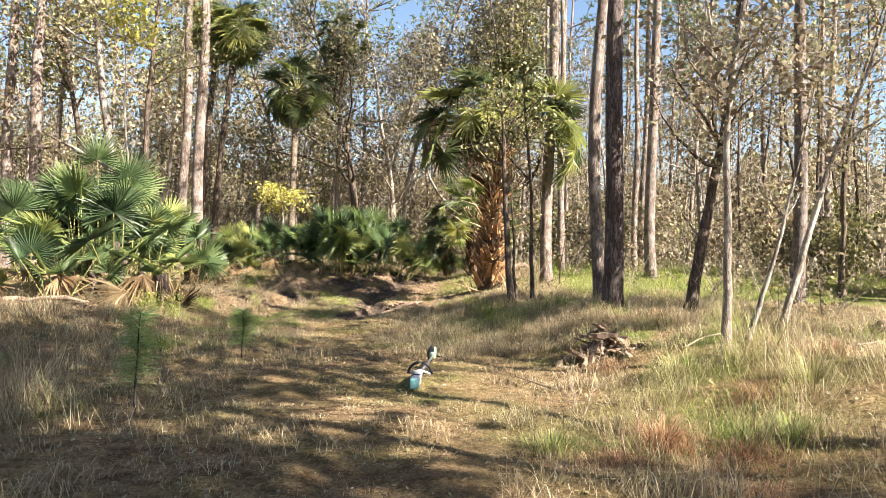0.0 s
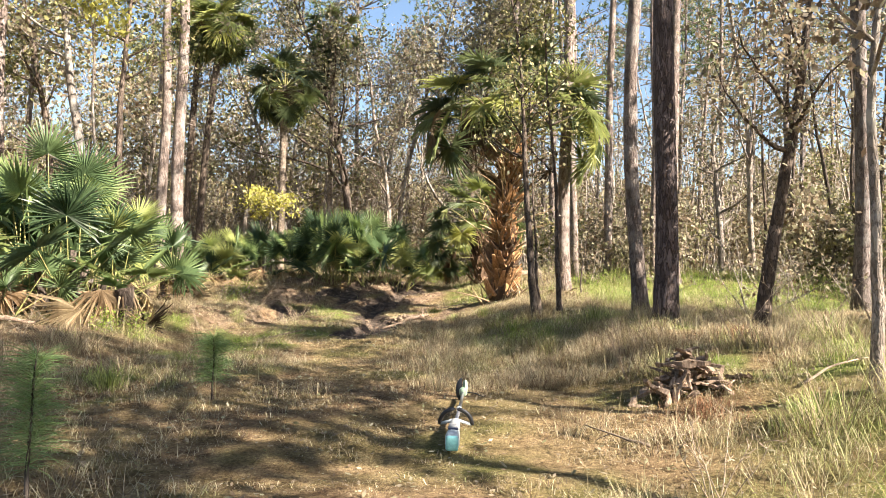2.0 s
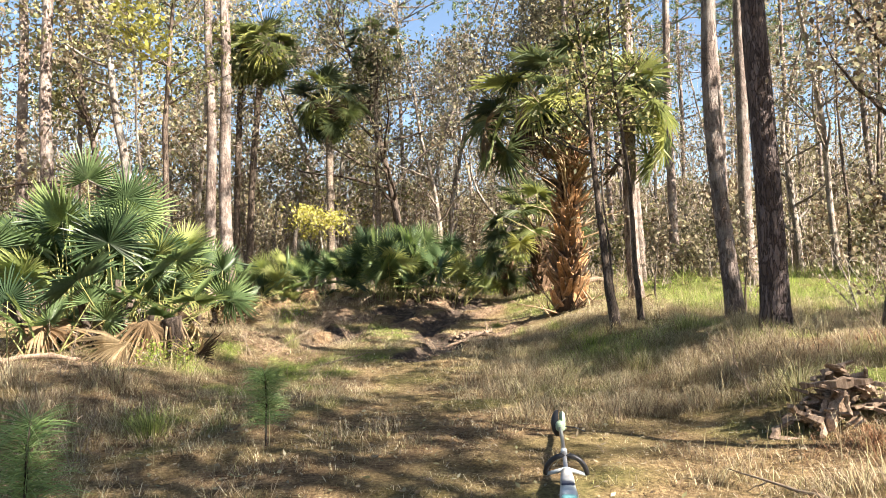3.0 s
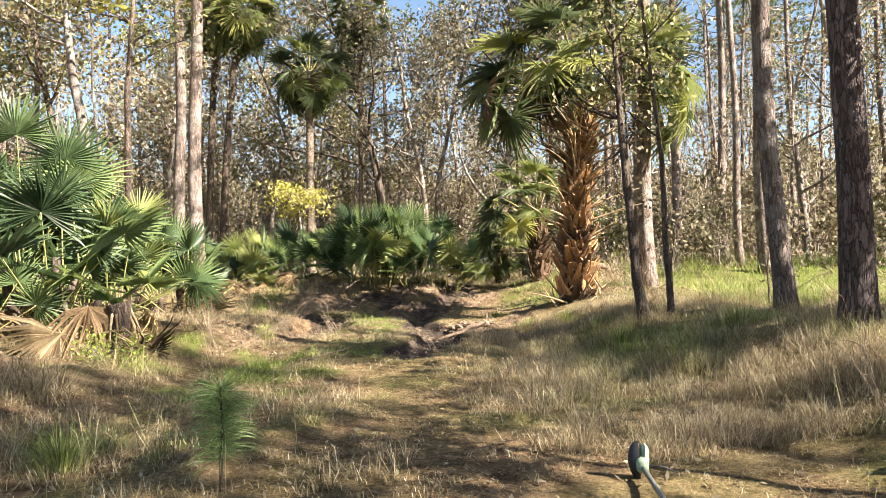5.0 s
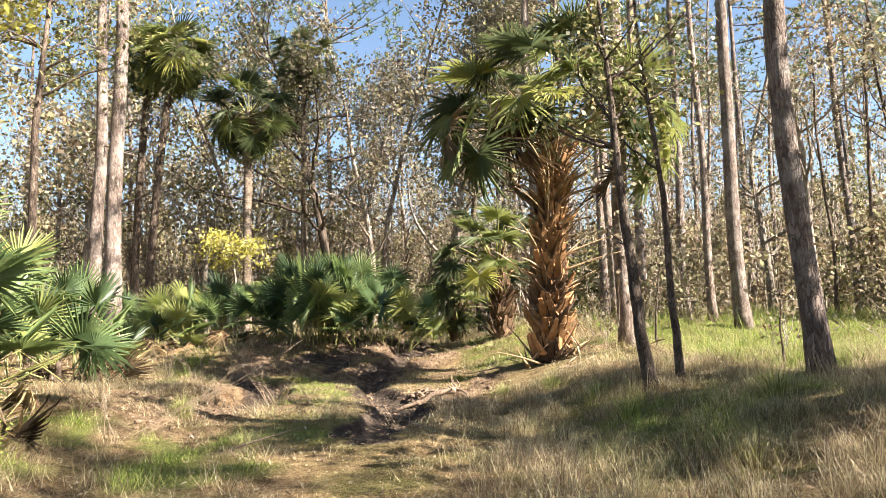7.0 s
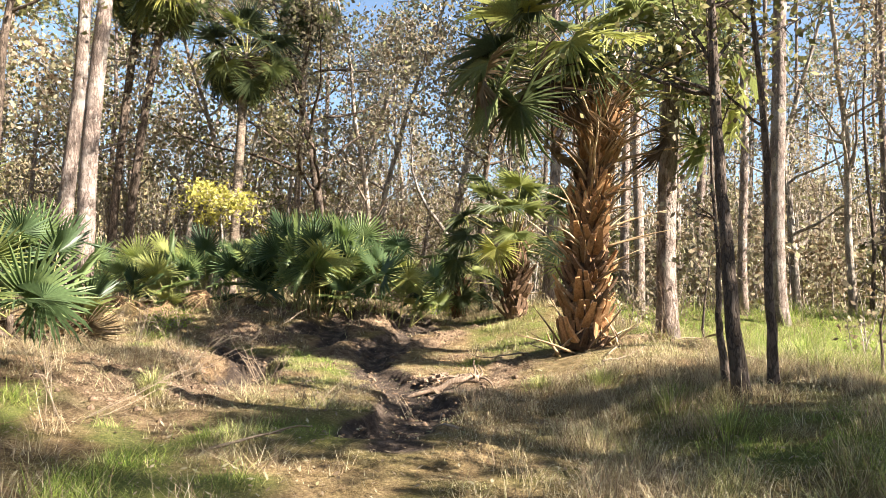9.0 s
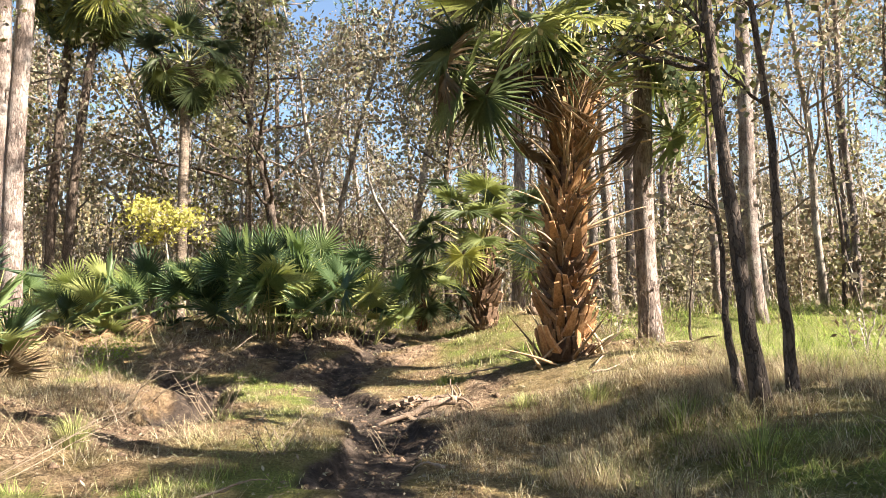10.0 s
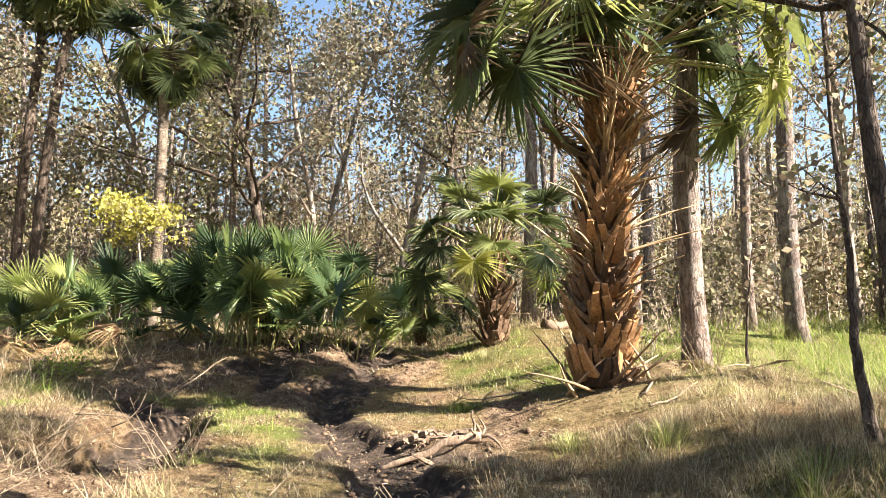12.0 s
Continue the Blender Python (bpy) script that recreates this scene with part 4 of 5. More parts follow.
for az, el, ln, sz, tilt in ((-95, 22, 1.8, 1.15, 25), (-110, 2, 1.8, 1.1, 55), (-125, -8, 1.8, 1.1, 70), (-140, 28, 1.3, 1.0, 65), (-155, 22, 0.9, 0.9, 80), (-80, 35, 1.8, 1.1, 30),
                             (80, 35, 1.3, 1.1, 40), (100, 0, 1.8, 1.05, 60), (85, 12, 1.8, 1.15, 45), (120, 22, 1.8, 1.0, 50), (105, 18, 1.8, 1.0, 65), (75, -8, 1.8, 1.0, 60), (70, 48, 1.8, 1.0, 35), (60, 25, 1.8, 1.0, 50), (-60, 30, 1.8, 1.0, 50), (-100, 48, 1.8, 1.1, 25), (95, 52, 1.8, 1.1, 30)):
    frond(cab, "cab", Vector((0.24, 0, 4.2)) + Vector(aim(az, 0)) * 0.15, aim(az, el), ln, sz, rng, tilt, rng.normal(0, 15))

for az, el, ln, sz in ((-100, 16, 1.8, 1.1), (-112, 6, 1.3, 1.1), (-140, -10, 0.9, 1.1), (-128, 12, 0.9, 1.05), (-85, 14, 1.8, 1.0)):
    frond(cab, "dead", Vector((0.24, 0, 4.15)) + Vector(aim(az, 0)) * 0.2, aim(az, el), ln, sz, rng, 62, rng.normal(0, 25))

# fallen stalks and roots heaped against its foot
for i in range(22):
    az, d = rng.uniform(0, 360), rng.uniform(0.25, 0.62)
    ob = part("old_stalk", SPIKES[i % 3], cab)
    ob.matrix_basis = Matrix.Translation((d * math.sin(radians(az)), d * math.cos(radians(az)), ground_z(1.13 + d * math.sin(radians(az)), 20.55 + d * math.cos(radians(az))) - cab.location.z + 0.02)) @ axes(aim(az + (180 if i % 2 else 0) + rng.normal(0, 25), rng.uniform(10, 70))) @ Matrix.Scale(rng.uniform(0.6, 1.2), 4)

# a smaller one behind it
palm = thing("cabbage_palm", 0.74, 25.5, "smaller cabbage palm with dark booted trunk and low crown", "palm", "cabbage palms")
booted_trunk(palm, 1.9, 0.19, 95, 80, 40, material=M_OLDBOOT_GAP)
crown(palm, (-0.1, 0, 1.95), 96, 26, 0.85, 1.3, low=-8, r0=0.1)
palm = thing("cabbage_palm", -0.24, 29.7, "young cabbage palm with grey-green crown over the track", "palm", "cabbage palms")
booted_trunk(palm, 1.3, 0.17, 97, 40, 14, material=M_OLDBOOT_GAP)
crown(palm, (0, 0, 1.3), 98, 20, 0.75, 0.9, low=-30, r0=0.1)


def tall_palm(x, y, tall, r, seed, label, count=24, lean=(0, 0), size=0.8):
    e = thing("tall_cabbage_palm", x, y, label, "palm", "tall cabbage palms")
    rng = np.random.default_rng(seed)
    t = np.linspace(0, 1, 26)
    b = Buf()
    b.add(*tube(np.stack([lean[0] * t ** 2, lean[1] * t ** 2, t * tall], 1), r * (1.0 - 0.15 * t + 0.3 * np.exp(-t * 14)), 12, 0.1, rng))
    part("trunk", b.mesh("trunk", M_PALMTRUNK if seed % 2 else M_DARKBARK), e)
    crown(e, (lean[0], lean[1], tall), seed + 1, count, size, 0.9, low=-65, high=85, dead=9, r0=0.12)
    return e


tall_palm(-7.13, 30.5, 7.7, 0.15, 101, "tall slim cabbage palm with a hanging skirt of fronds", 26, size=1.0)
tall_palm(-12.6, 36.0, 12.4, 0.17, 102, "tall dark-trunked cabbage palm with pale drooping fronds", 34, (0.9, 0), 1.35)
tall_palm(-13.9, 37.6, 12.9, 0.17, 104, "tall dark-trunked cabbage palm close to its twin", 30, (0.5, 0), 1.25)
tall_palm(-6.2, 35.6, 11.6, 0.13, 107, "tall cabbage palm with dark head among the oaks", 22)


def palmetto(x, y, seed, label, count, size, stalk, spread=0.5, low=0, high=89, dead=3, stem=0.0, group="palmettos"):
    """A clump of fan fronds on stalks that rise from the ground."""
    e = thing("palmetto", x, y, label, "palmetto", group)
    rng = np.random.default_rng(seed)
    for i in range(count):
        a, d = rng.uniform(0, 360), spread * math.sqrt(rng.random())
        bx, by = d * math.sin(radians(a)), d * math.cos(radians(a))
        out = a + rng.normal(0, 40)
        el = high - (high - low) * rng.random() ** 1.5
        z = ground_z(x + bx, y + by) - e.location.z + rng.uniform(0, stem) - 0.02
        frond(e, "fan", (bx, by, z), aim(out, el), stalk * rng.uniform(0.6, 1.15), size * rng.uniform(0.75, 1.15), rng, -12 + 40 * rng.random() ** 1.5, rng.normal(0, 35))
    for i in range(dead):
        a = rng.uniform(0, 360)
        bx, by = 0.8 * spread * math.sin(radians(a)), 0.8 * spread * math.cos(radians(a))
        z = ground_z(x + bx, y + by) - e.location.z + 0.1
        frond(e, "dead", (bx, by, z), aim(a, rng.uniform(5, 40)), stalk * 0.5, size, rng, 50, rng.normal(0, 30))
    if stem:
        b = Buf()
        for _ in range(3):
            w = (*rng.normal(0, 0.5, 2), 1)
            b.add(*tube(crooked(rng, (*rng.normal(0, 0.15, 2), -0.05), w, stem * 1.3, 6, 0.15), np.linspace(0.07, 0.05, 6), 8, 0.25, rng))
        part("stem", b.mesh("stem", M_DARKBARK), e)
    return e


# the large clump beside the ruts
for i, (dx, dy, c, s, st) in enumerate(((0.0, 0.0, 24, 0.95, 1.3), (0.85, 0.2, 22, 0.95, 1.3), (-0.75, 0.1, 20, 0.95, 1.3), (1.5, 0.3, 16, 0.85, 0.9), (-0.2, 0.9, 16, 1.0, 1.3))):
    palmetto(-3.7 + dx, 25.6 + dy, 120 + i, "dense dark green palmetto clump beside the muddy ruts", c + 4, s * 1.1, st + 0.2, 0.6, low=18, dead=0)
for i, (dx, dy, c, s, st) in enumerate(((0.0, 0.0, 17, 0.95, 1.1), (0.9, 0.3, 16, 0.95, 1.1), (-0.8, -0.1, 11, 0.9, 0.9))):
    palmetto(-7.14 + dx, 25.85 + dy, 130 + i, "light green palmetto with spread fans and dry skirt", c, s, st, 0.4, low=10, dead=3)
# the group at the left of the track
palmetto(-6.75, 14.8, 140, "tall palmetto with long stalks and large green fans", 32, 1.0, 1.5, 0.6, low=15, dead=5, stem=0.9)
palmetto(-7.7, 15.2, 141, "tall palmetto with drooping pale green fans", 26, 1.05, 1.5, 0.5, low=15, dead=4, stem=0.9)
palmetto(-6.5, 15.7, 142, "palmetto with leaning stalks over dry litter", 20, 0.9, 1.3, 0.5, low=20, dead=5, stem=0.5)
palmetto(-8.6, 16.7, 143, "tall palmetto with pale fans", 18, 1.05, 1.5, 0.6, low=30, dead=3, stem=0.6)
palmetto(-7.2, 13.9, 144, "low palmetto with narrow green fans", 12, 0.8, 0.8, 0.4, low=15, dead=3)
palmetto(-7.5, 20.3, 145, "palmetto with bluish drooping fans", 14, 1.05, 1.3, 0.5, low=20, dead=3, stem=0.4)
palmetto(-9.4, 21.6, 146, "palmetto with green fans at the wood's edge", 14, 1.1, 1.3, 0.5, low=20, dead=3)
palmetto(-11.0, 19.5, 147, "palmetto with green fans at the wood's edge", 14, 1.2, 1.8, 0.6, low=20, dead=3)
palmetto(-10.6, 29.2, 148, "palmetto with green fans at the wood's edge", 14, 1.0, 1.3, 0.6, low=20, dead=3)
palmetto(-6.0, 28.8, 149, "palmetto with green fans behind the clump", 14, 0.95, 1.3, 0.6, low=20, dead=2)


def skirted_stub(x, y, tall, r, seed, label, heads, dead):
    """A short palm whose trunk is wrapped in hanging dead leaves."""
    e = thing("young_palm", x, y, label, "palm", "young palms")
    rng = np.random.default_rng(seed)
    b = Buf()
    t = np.linspace(0, 1, 9)
    b.add(*tube(np.stack([0.05 * np.sin(3 * t), 0 * t, t * tall], 1), r * (0.75 + 0.5 * t), 10, 0.3, rng))
    part("trunk", b.mesh("trunk", M_DARKBARK), e)
    for i in range(dead):
        az = rng.uniform(0, 360)
        frond(e, "dead", Vector((0, 0, tall * rng.uniform(0.75, 1.0))) + Vector(aim(az, 0)) * r, aim(az, rng.uniform(-86, -50)), 0.5, rng.uniform(0.5, 0.8), rng, 25, rng.normal(0, 40))
    for i in range(heads):
        az = rng.uniform(0, 360)
        frond(e, "fan", (0, 0, tall), aim(az, rng.uniform(15, 75)), 0.9, rng.uniform(0.8, 1.1), rng, 35, rng.normal(0, 20))


skirted_stub(-5.35, 14.35, 0.62, 0.12, 150, "short palm stub wrapped in grey dead leaves", 0, 14)
skirted_stub(-6.95, 20.6, 1.1, 0.11, 151, "young palm with tan dead fans hanging round it", 2, 12)


# ---- dead wood ----
def splinter(rng, length, width, thick):
    """A broken slab of rotten wood, ragged at both ends."""
    n = 8
    t = np.linspace(-0.5, 0.5, n)
    w = width * (1 - 1.2 * np.abs(t) ** 2) * (1 + 0.25 * rng.normal(size=n))
    h = thick * (1 - 0.8 * np.abs(t)) * (1 + 0.25 * rng.normal(size=n))
    v = []
    for i in range(n):
        y, o = length * t[i], 0.04 * rng.normal()
        v += [(-w[i] / 2 + o, y, -h[i] / 2), (o, y, -h[i] * 0.7), (w[i] / 2 + o, y, -h[i] / 2), (w[i] / 2 + o, y + 0.02, h[i] / 2), (o, y, h[i] * (0.6 + 0.3 * rng.random())), (-w[i] / 2 + o, y, h[i] / 2)]
    f = [(6 * i + j, 6 * i + (j + 1) % 6, 6 * i + 6 + (j + 1) % 6, 6 * i + 6 + j) for i in range(n - 1) for j in range(6)] + [tuple(range(5, -1, -1)), tuple(range(6 * n - 6, 6 * n))]
    b = Buf()
    b.add(v, f)
    return b.mesh("piece", M_DEADWOOD, False)


def wood_heap(x, y, seed, label, count, spread, size, name="rotten_stump", turn=None, rise=0.22, tilt=14):
    e = thing(name, x, y, label, "dead wood", sink=0.02)
    rng = np.random.default_rng(seed)
    for i in range(count):
        ln = size * rng.uniform(0.5, 1.2)
        ob = part("piece", splinter(rng, ln, ln * rng.uniform(0.08, 0.26), ln * rng.uniform(0.05, 0.12)), e)
        dx, dy = rng.normal(0, spread, 2)
        ob.matrix_basis = pose(dx, dy, ground_z(x + dx, y + dy) - e.location.z + 0.04 + rise * size * math.exp(-(dx * dx + dy * dy) / (spread * spread)) * rng.random(), rng.normal(0, tilt), rng.normal(0, 18), rng.uniform(0, 360) if turn is None else rng.normal(turn, 16))
    return e


wood_heap(2.25, 9.85, 160, "heap of splintered rotten stump wood in dry grass", 46, 0.16, 0.42, rise=0.8, tilt=34)
wood_heap(-1.1, 19.1, 161, "broken rotten log lying across the track's edge", 9, 0.22, 0.42, "rotten_log", 95, 0.1)
wood_heap(-3.1, 26.5, 162, "scattered dark wood scraps in the ruts", 8, 0.5, 0.35, "wood_scraps")


def fallen_log(x, y, ang, length, r, seed, label, lift=0.6):
    e = thing("fallen_log", x, y, label, "log", sink=-r * lift)
    rng = np.random.default_rng(seed)
    n = 14
    t = np.linspace(-0.5, 0.5, n)
    p = np.stack([np.cos(radians(ang)) * t * length, np.sin(radians(ang)) * t * length, 0.03 * np.sin(9 * t)], 1)
    p[:, 2] += [ground_z(x + q_[0], y + q_[1]) - ground_z(x, y) for q_ in p]
    b = Buf()
    b.add(*tube(p, r * (1 - 0.5 * (t + 0.5)) * (1 + 0.12 * rng.normal(size=n)), 9, 0.25, rng))
    part("log", b.mesh("log", M_DEADWOOD), e)
    b = Buf()
    for _ in range(5):
        b.add(*tube(crooked(rng, p[rng.integers(2)], rng.normal(size=3) + [0, 0, 0.7], 0.28, 5, 0.3), np.linspace(r * 0.4, 0.008, 5), 5))
    part("root", b.mesh("root", M_DEADWOOD), e)


fallen_log(-1.2, 18.95, 176, 1.0, 0.05, 170, "split rotten log with a snagged dark root end")
fallen_log(-7.6, 13.4, 8, 2.6, 0.07, 171, "thin reddish log lying in dry litter")
fallen_log(2.3, 26.0, 20, 1.0, 0.12, 172, "short dark log near the small palm")
fallen_log(6.5, 11.4, 60, 0.5, 0.1, 173, "short dark broken stump in the grass")


def dry_weed(x, y, seed, label, stems, tall, flat=0.4, heading=None):
    """Bare dry stems with a few side twigs."""
    e = thing("dry_weed", x, y, label, "dead plant", "dry weeds")
    rng = np.random.default_rng(seed)
    for _ in range(stems):
        a = rng.uniform(0, 2 * np.pi) if heading is None else radians(heading) + rng.normal(0, 0.25)
        b = Buf()
        lp = crooked(rng, (0.05 * rng.normal(), 0.05 * rng.normal(), 0), (np.cos(a) * flat, np.sin(a) * flat, 0.8), tall * rng.uniform(0.6, 1.1), 9, 0.07)
        b.add(*tube(lp, np.linspace(0.0045, 0.0012, 9), 5))
        for j in range(3, 9):
            if rng.random() < 0.6:
                b.add(*tube(crooked(rng, lp[j], (lp[j] - lp[j - 1]) * 8 + rng.normal(0, 0.6, 3), tall * 0.14, 4, 0.2), np.linspace(0.004, 0.0015, 4), 4))
        part("stem", b.mesh("stem", M_TWIG), e)


dry_weed(-4.4, 15.6, 180, "bare pale dead branch leaning over the hollow", 3, 2.0, 1.6, 25)
dry_weed(-4.5, 15.4, 181, "bare dry weed stems beside the hollow", 4, 1.0, 0.4)
for i, (wx, wy, wt) in enumerate(((-4.3, 17.9, 0.9), (-3.4, 18.2, 0.8), (-5.6, 19.5, 1.0), (-4.9, 22.9, 1.2), (-2.5, 16.3, 0.5), (-5.5, 12.0, 0.8), (-3.6, 9.4, 0.7), (-1.6, 17.1, 0.35), (1.9, 10.6, 0.9), (3.1, 10.9, 0.8), (5.4, 10.2, 0.9), (6.2, 9.0, 0.8), (2.1, 19.9, 1.2), (2.4, 20.2, 1.0), (4.6, 12.2, 1.2), (1.6, 7.3, 0.6))):
    dry_weed(wx, wy, 190 + i, "bare dry weed stems standing in the grass", 7, wt, 0.45)


def seedling(x, y, tall, seed):
    """A pine seedling: a thin stem and a plume of long soft needles."""
    e = thing("pine_seedling", x, y, "small pine seedling with soft bright green needles", "seedling", "pine seedlings")
    rng = np.random.default_rng(seed)
    lp = crooked(rng, (0, 0, 0), (0, 0, 1), tall, 8, 0.05)
    b = Buf()
    b.add(*tube(lp, np.linspace(0.012, 0.006, 8), 6))
    part("stem", b.mesh("stem", M_DARKBARK), e)
    n = 900
    u = 0.3 + 0.7 * rng.random(n) ** 0.8
    c = np.stack([np.interp(u, np.linspace(0, 1, 8), lp[:, i]) for i in range(3)], 1)
    a = rng.uniform(0, 2 * np.pi, n)
    d = np.stack([np.cos(a), np.sin(a), rng.uniform(-0.15, 0.9, n)], 1)
    d /= np.linalg.norm(d, axis=1)[:, None]
    s = np.cross(d, rng.normal(size=d.shape))
    s *= 0.0016 / np.linalg.norm(s, axis=1)[:, None]
    ln = rng.uniform(0.14, 0.28, n)[:, None]
    tip = c + d * ln - np.array([0, 0, 1]) * ln * 0.25
    mid = c + d * ln * 0.55 - np.array([0, 0, 1]) * ln * 0.06
    v = np.stack([c - s, c + s, mid + s, mid - s, tip], 1)
    i = np.arange(n)[:, None] * 5
    part("needles", tri_mesh("needles", v.reshape(-1, 3), np.concatenate([i + [0, 1, 2], i + [0, 2, 3], i + [3, 2, 4]]), M_SEEDLING), e)


seedling(-2.2, 9.8, 0.62, 210)
seedling(-2.1, 6.9, 0.85, 211)


# ---- the string trimmer left lying on the track ----
def plain(name, colour, rough, metal=0.0):
    m, n, l, b = shader(name, rough, 0.4)
    tc = n.new("ShaderNodeTexCoord")
    g = noise_tex(n, l, tc.outputs["Object"], 40, 4)
    dirt = ramp(n, [(0.35, tuple(0.7 * c for c in colour)), (0.65, colour)])
    l.new(g.outputs["Fac"], dirt.inputs[0])
    l.new(dirt.outputs[0], b.inputs["Base Color"])
    b.inputs["Metallic"].default_value = metal
    return m


def rounded(name, size, at, material, taper=1.0, bevel=0.02, turn=(0, 0, 0)):
    """A box with rounded edges, narrowed along +y."""
    bm = bmesh.new()
    bmesh.ops.create_cube(bm, size=1.0)
    for v in bm.verts:
        k_ = taper if v.co.y > 0 else 1.0
        v.co = Vector((v.co.x * size[0] * k_, v.co.y * size[1], v.co.z * size[2] * k_))
    bmesh.ops.bevel(bm, geom=bm.edges[:], offset=bevel, segments=3, affect="EDGES", profile=0.5)
    bm.transform(pose(*at, *turn))
    me_ = bpy.data.meshes.new(name)
    bm.to_mesh(me_)
    bm.free()
    me_.materials.append(material)
    me_.shade_smooth()
    return me_


def string_trimmer(x, y, turn):
    """A string trimmer on its side: motor housing, grip, loop handle, long shaft, cutting head with its guard."""
    m_white, m_teal, m_dark = plain("white_plastic", (0.50, 0.54, 0.55), 0.35), plain("teal_plastic", (0.28, 0.62, 0.60), 0.35), plain("black_plastic", (0.018, 0.018, 0.02), 0.45)
    m_navy, m_grey, m_alu = plain("navy_plastic", (0.03, 0.04, 0.08), 0.3), plain("grey_plastic", (0.42, 0.42, 0.40), 0.4), plain("grey_tube", (0.34, 0.34, 0.35), 0.35, 0.7)
    m_green = plain("pale_green_plastic", (0.30, 0.40, 0.28), 0.4)
    e_ = thing("string_trimmer", x, y, "white and teal string trimmer lying on dry grass", "string trimmer", sink=-0.01, turn=turn)
    body = part("motor_housing", rounded("motor_housing", (0.105, 0.22, 0.125), (0, 0.12, 0.085), m_white, 0.85, 0.035), e_)
    part("end_cap", rounded("end_cap", (0.09, 0.05, 0.105), (0, 0.0, 0.075), m_teal, 1.0, 0.02), body, "teal end cap")
    part("label_panel", rounded("label_panel", (0.075, 0.09, 0.012), (0, 0.17, 0.142), m_navy, 0.9, 0.004, (-5, 0, 0)), body, "dark blue panel")
    part("grip", rounded("grip", (0.085, 0.26, 0.095), (0, 0.34, 0.12), m_grey, 0.75, 0.03), e_)
    t = np.linspace(0, np.pi, 17)
    b = Buf()
    b.add(*tube(np.stack([0.125 * np.cos(t), 0.50 - 0.02 * np.sin(t), 0.10 + 0.12 * np.sin(t)], 1), np.full(17, 0.016), 8))
    handle = part("loop_handle", b.mesh("loop_handle", m_dark), e_, "black loop handle")
    b = Buf()
    b.add(*tube([(0.125, 0.50, 0.10), (0, 0.49, 0.135), (-0.125, 0.50, 0.10)], (0.012, 0.014, 0.012), 8))
    part("crossbar", b.mesh("crossbar", m_white), handle)
    b = Buf()
    b.add(*tube([(0, 0.44, 0.12), (0.004, 0.9, 0.115), (0.004, 1.4, 0.11), (0.0, 1.82, 0.11)], np.full(4, 0.0145), 10))
    part("shaft", b.mesh("shaft", m_alu), e_)
    part("collar", rounded("collar", (0.045, 0.07, 0.05), (0.003, 1.0, 0.115), m_white, 0.9, 0.015), e_)
    part("gear_case", rounded("gear_case", (0.075, 0.14, 0.09), (0, 1.85, 0.12), m_green, 0.8, 0.03), e_, "pale green gear case")
    u, w = np.linspace(0, 2 * np.pi, 20, endpoint=False), np.linspace(0.02, np.pi / 2, 7)
    b = Buf()
    v = [(-0.012 - 0.06 * np.cos(q_), 1.86 + 0.03 * np.sin(a_) * np.sin(q_) + 0.05 * np.cos(a_) * np.sin(q_), 0.135 + 0.105 * np.sin(a_) * np.sin(q_)) for q_ in w for a_ in u]
    b.add(v, [(i * 20 + j, i * 20 + (j + 1) % 20, i * 20 + 20 + (j + 1) % 20, i * 20 + 20 + j) for i in range(6) for j in range(20)] + [tuple(range(20))])
    part("guard", b.mesh("guard", m_dark), e_, "black rounded guard")
    part("line_spool", rounded("line_spool", (0.05, 0.09, 0.16), (0.02, 1.87, 0.15), m_green, 0.9, 0.03), e_)
    b = Buf()
    b.add(*tube([(0.04, 1.85, 0.11), (0.12, 1.86, 0.10), (0.20, 1.85, 0.07)], (0.006, 0.005, 0.004), 5))
    part("cutting_line", b.mesh("cutting_line", m_dark), e_)


string_trimmer(0.075, 8.2, -2.5)

# a fallen frond on the bare sand
e = thing("fallen_frond", 2.35, 20.2, "dry fallen palm frond lying on bare sand", "dead frond")
rng = np.random.default_rng(215)
frond(e, "dead", (0.6, 0.1, 0.12), (-1, -0.25, 0.16), 0.5, 1.4, rng, 4, 0)

# bright weeds in the track's far end and by the stub
for i, (wx, wy, ws) in enumerate(((-1.1, 31.5, 1.0), (-0.6, 32.6, 1.1), (-5.2, 13.9, 0.3), (-6.5, 23.6, 0.4))):
    shrub("leafy_weed", wx, wy, ws, "bright yellow-green leafy weed in the sun", 220 + i, 10, 700, 0.014 + 0.034 * ws, M_LIME, 0.8, "weed", "leafy weeds")


